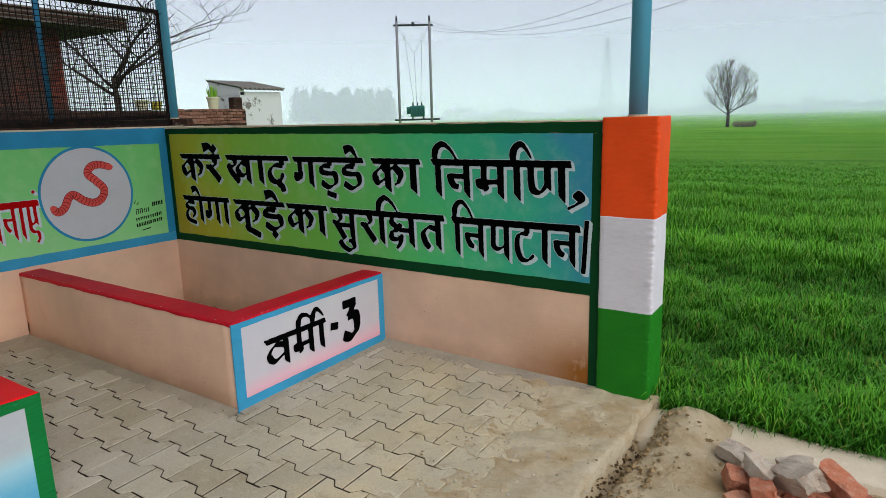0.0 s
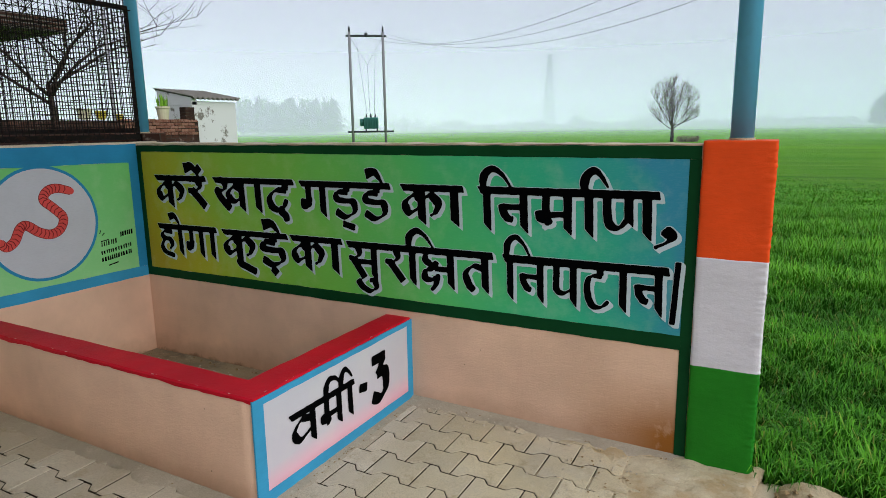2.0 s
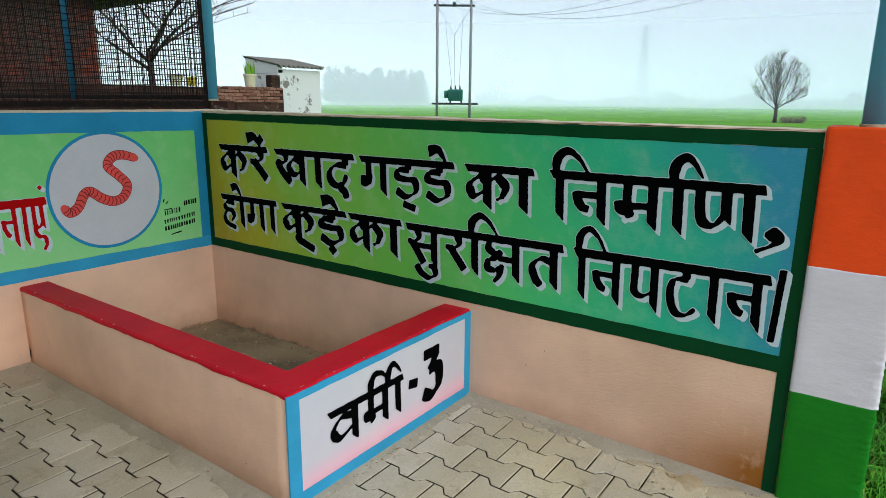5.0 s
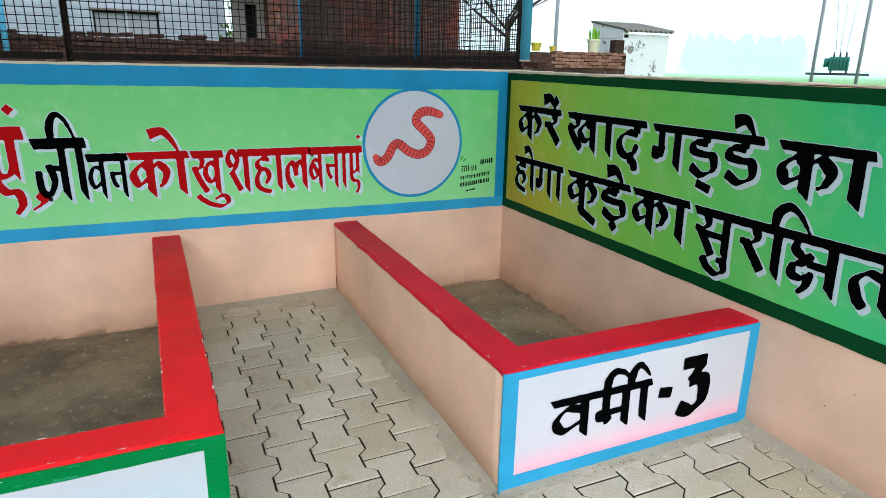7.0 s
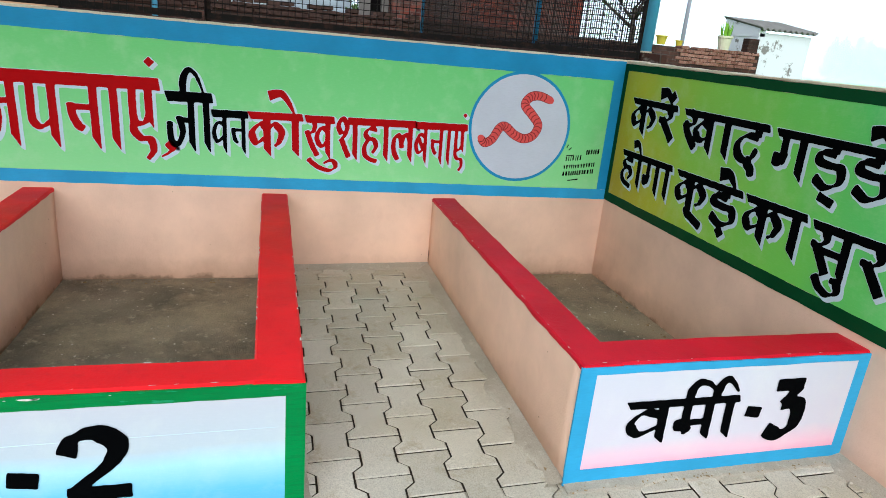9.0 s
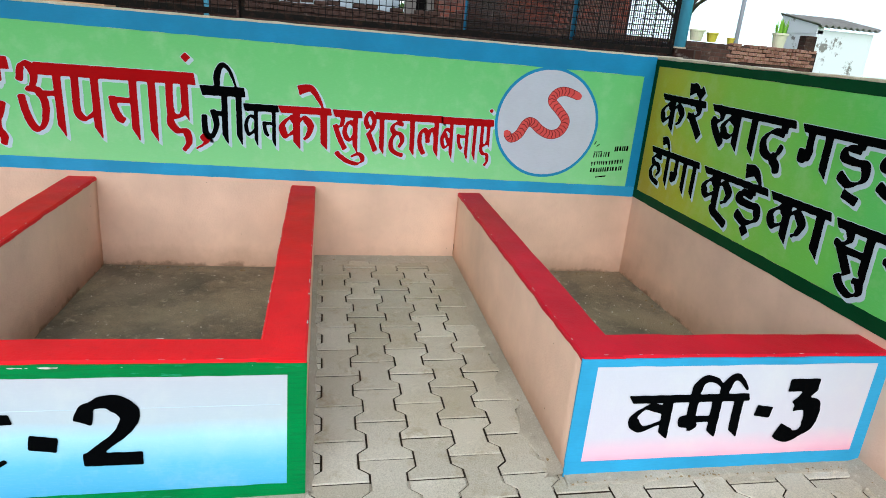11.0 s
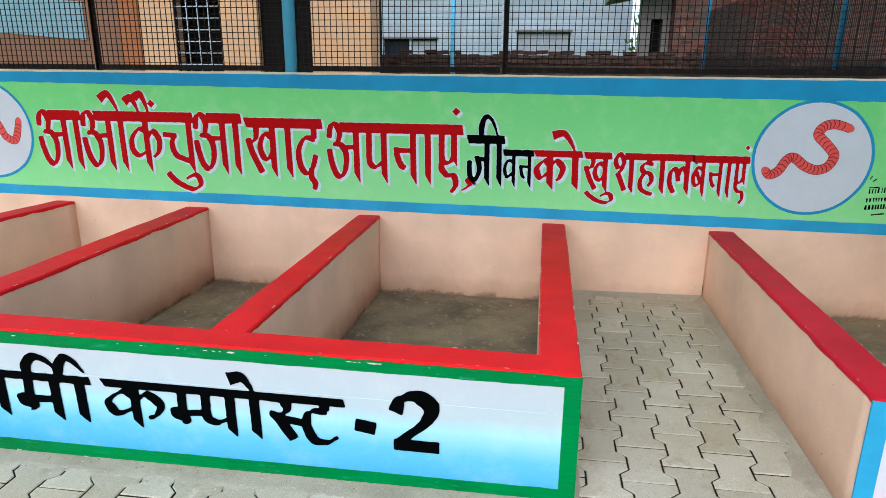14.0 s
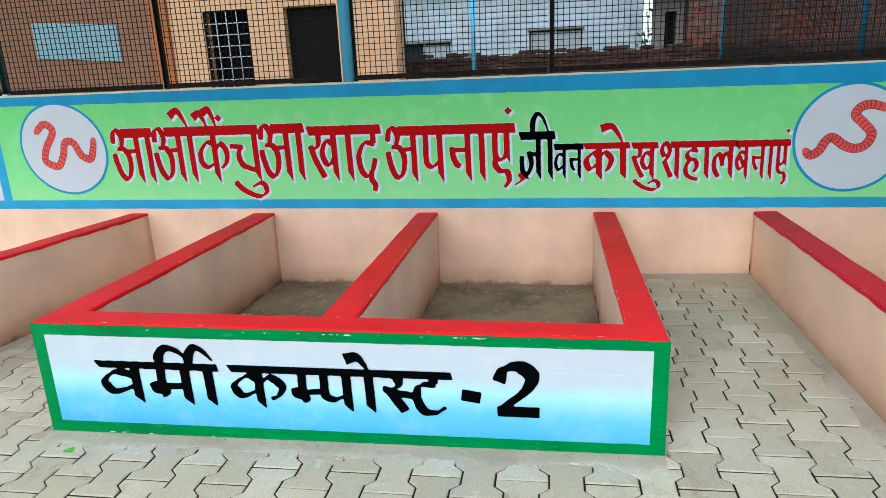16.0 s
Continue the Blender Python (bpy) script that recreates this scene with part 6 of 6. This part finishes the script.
# ---- wheat ----
def wheat(name, count, y0, y1, h0, h1, width, seed, dens):
    r = np.random.RandomState(seed)
    y = y0 + (y1 - y0) * r.rand(count) ** dens
    lo, hi = 4.36 - 0.30 * y, 6.2 + 0.26 * y
    lo = np.where(y < 0.3, 4.36, lo)
    x = lo + (hi - lo) * r.rand(count)
    tuft = np.sin(x * 9.1 + np.sin(y * 7.3)) * np.sin(y * 8.3 + np.sin(x * 5.1)) + 0.7 * np.sin(y * 3.1 + 0.8 * np.sin(x * 1.7))
    h = (h0 + (h1 - h0) * r.rand(count)) * (1 + 0.22 * tuft)
    a = r.rand(count) * 6.283
    lean = h * (0.15 + 0.65 * r.rand(count) ** 1.6)
    dx, dy = np.cos(a) * lean, np.sin(a) * lean
    sx, sy = -np.sin(a) * width / 2, np.cos(a) * width / 2
    d = np.hypot(x, y)
    f = np.clip((d - 7.0) / 9.0, 0, 1)
    f = f * f * (3 - 2 * f)
    z = FIELD_Z + 0.25 * f - 0.02
    h = h * (1 - 0.72 * f)
    # the blades sink into the sheet towards the far end
    z = z - 0.16 * np.clip((y - 14.0) / 18.0, 0, 1)
    P = np.zeros((count, 7, 3))
    for k, (fh, fl, fw) in enumerate(((0.0, 0.0, 0.8), (0.62, 0.25, 1.0), (0.95, 0.68, 0.7))):
        for s, q in ((1, 0), (-1, 1)):
            P[:, 2 * k + q, 0] = x + dx * fl + sx * fw * s
            P[:, 2 * k + q, 1] = y + dy * fl + sy * fw * s
            P[:, 2 * k + q, 2] = z + h * fh
    P[:, 6, 0], P[:, 6, 1], P[:, 6, 2] = x + dx * 1.1, y + dy * 1.1, z + h * (0.92 - 0.12 * r.rand(count))
    idx = np.arange(count)[:, None] * 7
    quads = np.concatenate([idx + np.array([[0, 1, 3, 2]]), idx + np.array([[2, 3, 5, 4]])], 0)
    tris = idx + np.array([[4, 5, 6]])
    me = bpy.data.meshes.new(name)
    me.from_pydata(P.reshape(-1, 3).tolist(), [], quads.tolist() + tris.tolist())
    me.polygons.foreach_set("use_smooth", [True] * len(me.polygons))
    me.update()
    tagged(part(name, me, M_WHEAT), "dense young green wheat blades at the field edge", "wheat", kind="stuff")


wheat("wheat", 84000, 0.06, 4.6, 0.18, 0.30, 0.0080, 1, 1.05)
wheat("wheat", 90000, 4.3, 12.0, 0.24, 0.38, 0.009, 2, 1.1)
wheat("wheat", 60000, 11.0, 34.0, 0.26, 0.36, 0.014, 3, 1.5)


# ---- heap of broken bricks ----
def rubble(x, y, z, size, rot, mat, seed):
    """A broken brick: flat worn faces, rough breaks at one or both ends, small knocks all over."""
    bm = bmesh.new()
    bmesh.ops.create_cube(bm, size=1.0)
    bmesh.ops.subdivide_edges(bm, edges=bm.edges[:], cuts=7, use_grid_fill=True)
    off = Vector((seed * 3.7, seed * 1.3, 0))
    stone = mat == M_GREYBRICK
    for v in bm.verts:
        p = Vector((v.co.x * size[0], v.co.y * size[1], v.co.z * size[2]))
        edge = sum(1 for k in range(3) if abs(v.co[k]) > 0.45)
        if edge > 1:
            p *= 0.985 - 0.03 * abs(noise.noise((p + off) * 30)) - (0.02 if edge == 3 else 0.0)
        if v.co.x > 0.3 or (seed % 3 == 0 and v.co.x < -0.3):
            k = (abs(v.co.x) - 0.3) / 0.2
            p.x -= math.copysign(1, v.co.x) * k * size[0] * (0.10 + 0.24 * noise.noise(Vector((p.y, p.z, 0)) * 16 + off))
        v.co = p + wobble(p + off, 0.013 if stone else 0.006, 11) + wobble(p + off, 0.007 if stone else 0.005, 42) + wobble(p + off, 0.0025, 110)
    me = bpy.data.meshes.new("brick")
    bm.to_mesh(me)
    bm.free()
    ob = part("brick", me, mat)
    ob.matrix_world = pose(x, y, z, *rot)
    tagged(ob, "grey mortar-caked brick piece in a heap" if stone else "broken red brick with chipped edges in a heap", "brick", "heap of bricks")


R, G = M_BRICK, M_GREYBRICK
HEAP = [
    (4.84, -0.34, -0.05, (0.22, 0.11, 0.07), (4, 8, -25), G), (4.87, -0.56, -0.06, (0.13, 0.11, 0.09), (20, 10, 30), R),
    (4.97, -0.55, 0.01, (0.17, 0.11, 0.07), (-12, 16, -35), G), (5.00, -0.66, -0.05, (0.12, 0.11, 0.13), (5, -8, 12), R),
    (5.135, -0.57, 0.02, (0.21, 0.13, 0.10), (14, -14, -38), G), (5.30, -0.45, -0.01, (0.24, 0.12, 0.08), (6, 26, -28), R),
    (5.12, -0.72, -0.08, (0.22, 0.11, 0.075), (0, 6, -10), R), (4.90, -0.70, -0.10, (0.14, 0.10, 0.07), (8, 0, 48), R),
    (5.11, -0.34, -0.04, (0.20, 0.11, 0.07), (8, -6, 15), G), (5.29, -0.66, -0.07, (0.20, 0.11, 0.075), (0, 10, 30), R),
    (5.43, -0.50, -0.09, (0.18, 0.11, 0.07), (6, 0, -60), R), (5.22, -0.46, -0.10, (0.23, 0.11, 0.075), (0, 0, 20), R),
    (5.02, -0.48, -0.10, (0.23, 0.11, 0.075), (0, 0, -50), R), (5.14, -0.58, -0.10, (0.23, 0.11, 0.075), (0, 0, 75), R)]
for i, (x, y, z, size, rot, m) in enumerate(HEAP):
    rubble(5.22 + (x - 5.22) * 0.92, -0.58 + (y + 0.58) * 0.92, z - 0.012, [q * 0.9 for q in size], rot, m, i + 1)

bits = random.Random(4)
for i in range(12):
    x, y = bits.uniform(4.98, 5.5), bits.uniform(-0.85, -0.3)
    s = bits.uniform(0.03, 0.06)
    rubble(x, y, -0.115, (s * 1.5, s, s * 0.8), (bits.uniform(-20, 20), bits.uniform(-20, 20), bits.uniform(0, 180)), R if i % 3 else G, 30 + i)

# small litter
leaf = part("leaf", mesh_of("leaf", [(2.66, -5.11, 0.004), (2.69, -5.09, 0.014), (2.70, -5.03, 0.022), (2.66, -5.05, 0.014), (2.63, -5.08, 0.008)], [(0, 1, 3, 4), (1, 2, 3)]), plain_mat("fresh_leaf", "5fae3a", 0.5, 0.1))
tagged(leaf, "small fresh green leaf lying on the paving", "leaf")

# ---- paving blocks ----
LEN, WID, GAP = 0.256, 0.185, 0.0080


def paver_mesh():
    o = 0.020
    h, q = LEN / 2 - 0.0034, WID / 2 - GAP / 2
    out = [(-h, q + o), (-0.081, q + o), (-0.047, q - o), (0.047, q - o), (0.081, q + o), (h, q + o)]
    out = out + [(x, -y) for x, y in reversed(out)]
    verts, faces = [], []
    for x, y in out:
        verts.append((x * (1 - 0.0045 / abs(x)) if abs(x) > 0.1 else x, y * (1 - 0.0045 / abs(y)), 0.0))
    for x, y in out:
        verts.append((x, y, -0.0045))
    for x, y in out:
        verts.append((x, y, -0.03))
    n = len(out)
    faces.append(tuple(range(n))[::-1])
    for k in (0, 1):
        for i in range(n):
            j = (i + 1) % n
            faces.append((k * n + i, k * n + j, (k + 1) * n + j, (k + 1) * n + i))
    me = mesh_of("paver", verts, faces)
    # the buried sides are caked with joint sand
    me.materials.append(M_PAVER)
    me.materials.append(M_JOINT)
    for p in me.polygons:
        p.material_index = 1 if p.index > n else 0
    return me


paver = paver_mesh()
tilt = math.atan(0.0212)


def lay(x, y):
    ob = new("paver", paver)
    ob.parent = floor
    ob.location = (x, y, floor_z(x, y) + random.uniform(-0.0015, 0.0015))
    ob.rotation_euler = ((0.014 if y < -1.2 else 0.0) + random.uniform(-0.004, 0.004), tilt + random.uniform(-0.004, 0.004), random.uniform(-0.008, 0.008))


for k in range(-44, 12):
    yc = -1.955 + WID * (k - 0.5)
    for i in range(0, 18):
        x = 0.185 - LEN / 2 + LEN * i + (LEN / 2 if (k % 2) else 0)
        if not (0.03 < x < 4.02 and -9.0 < yc < 0.0):
            continue
        in2 = x < 2.31 and -5.30 < yc < -2.42
        in3 = x < 2.31 and yc > -1.40
        in1 = x < 2.31 and yc < -6.5
        if not (in1 or in2 or in3):
            lay(x, yc)


def mortar(a, b, width, name="mortar_fillet", lift=0.020):
    """A smear of mortar along the foot of a wall, over the cut blocks."""
    a, b = Vector((*a, 0)), Vector((*b, 0))
    d = b - a
    n = max(3, int(d.length / 0.025))
    d.normalize()
    side = Vector((-d.y, d.x, 0))
    verts, faces = [], []
    m = 6
    for i in range(n + 1):
        c = a.lerp(b, i / n)
        w = width * (0.8 + 0.5 * noise.noise(Vector((c.x * 5, c.y * 5, 3))) + 0.25 * noise.noise(Vector((c.x * 23, c.y * 23, 5))))
        for j in range(m):
            f = j / (m - 1)
            p = c + side * (w * f)
            z = floor_z(p.x, p.y) + lift * (1 - f) ** 1.5 + 0.003 * noise.noise(p * 25) - (0.012 if j == m - 1 else 0) + 0.0025
            verts.append((p.x, p.y, z))
    for i in range(n):
        for j in range(m - 1):
            faces.append((i * m + j, (i + 1) * m + j, (i + 1) * m + j + 1, i * m + j + 1))
    bm = bmesh.new()
    vs = [bm.verts.new(p) for p in verts]
    for f in faces:
        bm.faces.new([vs[i] for i in f])
    for f in bm.faces:
        f.smooth = True
    bmesh.ops.recalc_face_normals(bm, faces=bm.faces[:])
    if bm.faces[0].normal.z < 0:
        bmesh.ops.reverse_faces(bm, faces=bm.faces[:])
    part(name, bm, M_BED, floor, "mortar smeared along the wall foot")


mortar((2.40, -5.40), (2.40, -2.36), -0.15, lift=0.005)
mortar((2.395, -1.36), (2.395, 0.0), -0.08, lift=0.010)
mortar((0.0, -2.365), (2.40, -2.365), 0.045, lift=0.012)
mortar((0.0, -1.355), (2.40, -1.355), -0.11)
mortar((0.0, -2.36), (0.0, -1.36), -0.10)
mortar((2.40, 0.0), (4.02, 0.0), -0.12)
mortar((2.40, -5.385), (0.0, -5.36), 0.06)
mortar((2.40, -6.72), (0.0, -6.34), -0.06)


def fill(x0, x1, y0, y1):
    """Mortar that fills the gaps left by cut blocks, a little under the blocks' faces."""
    nx, ny = max(2, int((x1 - x0) / 0.06)), max(2, int((y1 - y0) / 0.06))
    v = [(x0 + (x1 - x0) * i / nx, y0 + (y1 - y0) * j / ny, floor_z(x0 + (x1 - x0) * i / nx, y0 + (y1 - y0) * j / ny) - 0.009 + 0.003 * noise.noise(Vector((i * 0.9 + x0, j * 0.9, y0)))) for i in range(nx + 1) for j in range(ny + 1)]
    f = [(i * (ny + 1) + j, (i + 1) * (ny + 1) + j, (i + 1) * (ny + 1) + j + 1, i * (ny + 1) + j + 1) for i in range(nx) for j in range(ny)]
    part("mortar_fill", mesh_of("mortar_fill", v, f, True), M_BED, floor, "mortar between cut blocks")


fill(2.36, 2.46, -9.0, 0.0)
fill(3.86, 4.02, -9.0, 0.0)
fill(0.0, 0.20, -2.37, -1.35)
fill(0.0, 2.40, -2.40, -2.31)
fill(0.0, 2.40, -1.45, -1.34)
fill(2.40, 3.9, -0.16, 0.0)
fill(0.0, 2.40, -5.56, -5.34)
fill(0.0, 2.40, -6.75, -6.25)
fill(0.0, 0.20, -6.4, -5.3)


def pebbles(name, spots, label, mat, seed):
    """Loose chips and grit."""
    r = random.Random(seed)
    v, f = [], []
    for x0, x1, y0, y1, zf, n, big in spots:
        for _ in range(n):
            x, y = r.uniform(x0, x1), r.uniform(y0, y1)
            s = big * r.uniform(0.3, 1.0) ** 2
            c = Vector((x, y, zf(x, y) + s * 0.3))
            k = len(v)
            for d in ((1, 0, 0), (-1, 0, 0), (0, 1, 0), (0, -1, 0), (0, 0, 0.7), (0, 0, -0.7)):
                v.append(c + Vector(d) * s * r.uniform(0.6, 1.2) + Vector((r.uniform(-1, 1), r.uniform(-1, 1), 0)) * s * 0.3)
            for a, b in ((0, 2), (2, 1), (1, 3), (3, 0)):
                f += [(k + a, k + b, k + 4), (k + b, k + a, k + 5)]
    tagged(part(name, mesh_of(name, v, f), mat), label, "grit", kind="stuff")


def dirt_z(x, y):
    return dirt_h(x, y) + 0.004


def over_floor(x, y):
    return floor_z(x, y) + 0.004


M_CHIP = plain_mat("pale_plaster_chip", "c4baa8", 0.9, 0.15, 30)
M_CLOD = plain_mat("earth_clod", "8f7a58", 0.95, 0.25, 20)
pebbles("plaster_chips", [(2.45, 4.3, -0.30, -0.02, over_floor, 130, 0.010), (3.3, 4.35, -1.6, -0.1, over_floor, 260, 0.011), (3.75, 4.1, -1.7, -0.7, over_floor, 220, 0.010), (2.42, 2.55, -5.4, -2.4, over_floor, 120, 0.007), (2.42, 3.9, -6, 0, over_floor, 110, 0.006), (0.0, 2.4, -1.47, -1.36, over_floor, 60, 0.006), (0.05, 2.2, -5.1, -2.6, lambda x, y: -0.044, 260, 0.009), (0.05, 2.1, -1.15, -0.05, lambda x, y: -0.039, 170, 0.010)], "white chips of plaster scattered over the paving", M_CHIP, 5)
pebbles("earth_clods", [(0.02, 2.4, -1.395, -1.357, over_floor, 260, 0.008), (0.0, 0.05, -2.36, -1.37, over_floor, 130, 0.008), (2.42, 4.02, -0.055, -0.002, over_floor, 260, 0.010), (2.41, 2.45, -1.35, -0.02, over_floor, 120, 0.007), (2.41, 2.45, -5.38, -2.38, over_floor, 160, 0.006), (3.5, 4.3, -1.4, -0.1, over_floor, 220, 0.009), (0.02, 2.2, -1.19, -1.12, lambda x, y: -0.039, 140, 0.010), (0.02, 0.08, -1.15, -0.05, lambda x, y: -0.039, 120, 0.010), (4.30, 4.55, -1.6, -0.1, dirt_z, 300, 0.022), (4.4, 5.6, -1.5, -0.1, dirt_z, 320, 0.016), (0.02, 2.2, -0.10, -0.02, lambda x, y: -0.04, 60, 0.012), (0.02, 0.10, -5.1, -2.6, lambda x, y: -0.045, 120, 0.012)], "clods and crumbs of dry earth by the broken slab", M_CLOD, 6)
# soil in the crack, coloured dark to stand for the crack's shadow too
M_CRACK = plain_mat("crack_soil_and_shadow", "54422e", 0.95, 0.3, 20)
soil = []
for k in range(14):
    y = -0.42 - 0.1 * k
    e = slab_edge(y)
    soil.append((e - 0.015, e + 0.05, y - 0.06, y + 0.06, lambda q, w: dirt_h(q, w) + 0.03 * max(0.0, 4.42 - q), 26, 0.015))
pebbles("damp_soil", soil, "dark soil crumbling out from under the slab, also standing for the crack's shadow", M_CRACK, 60)
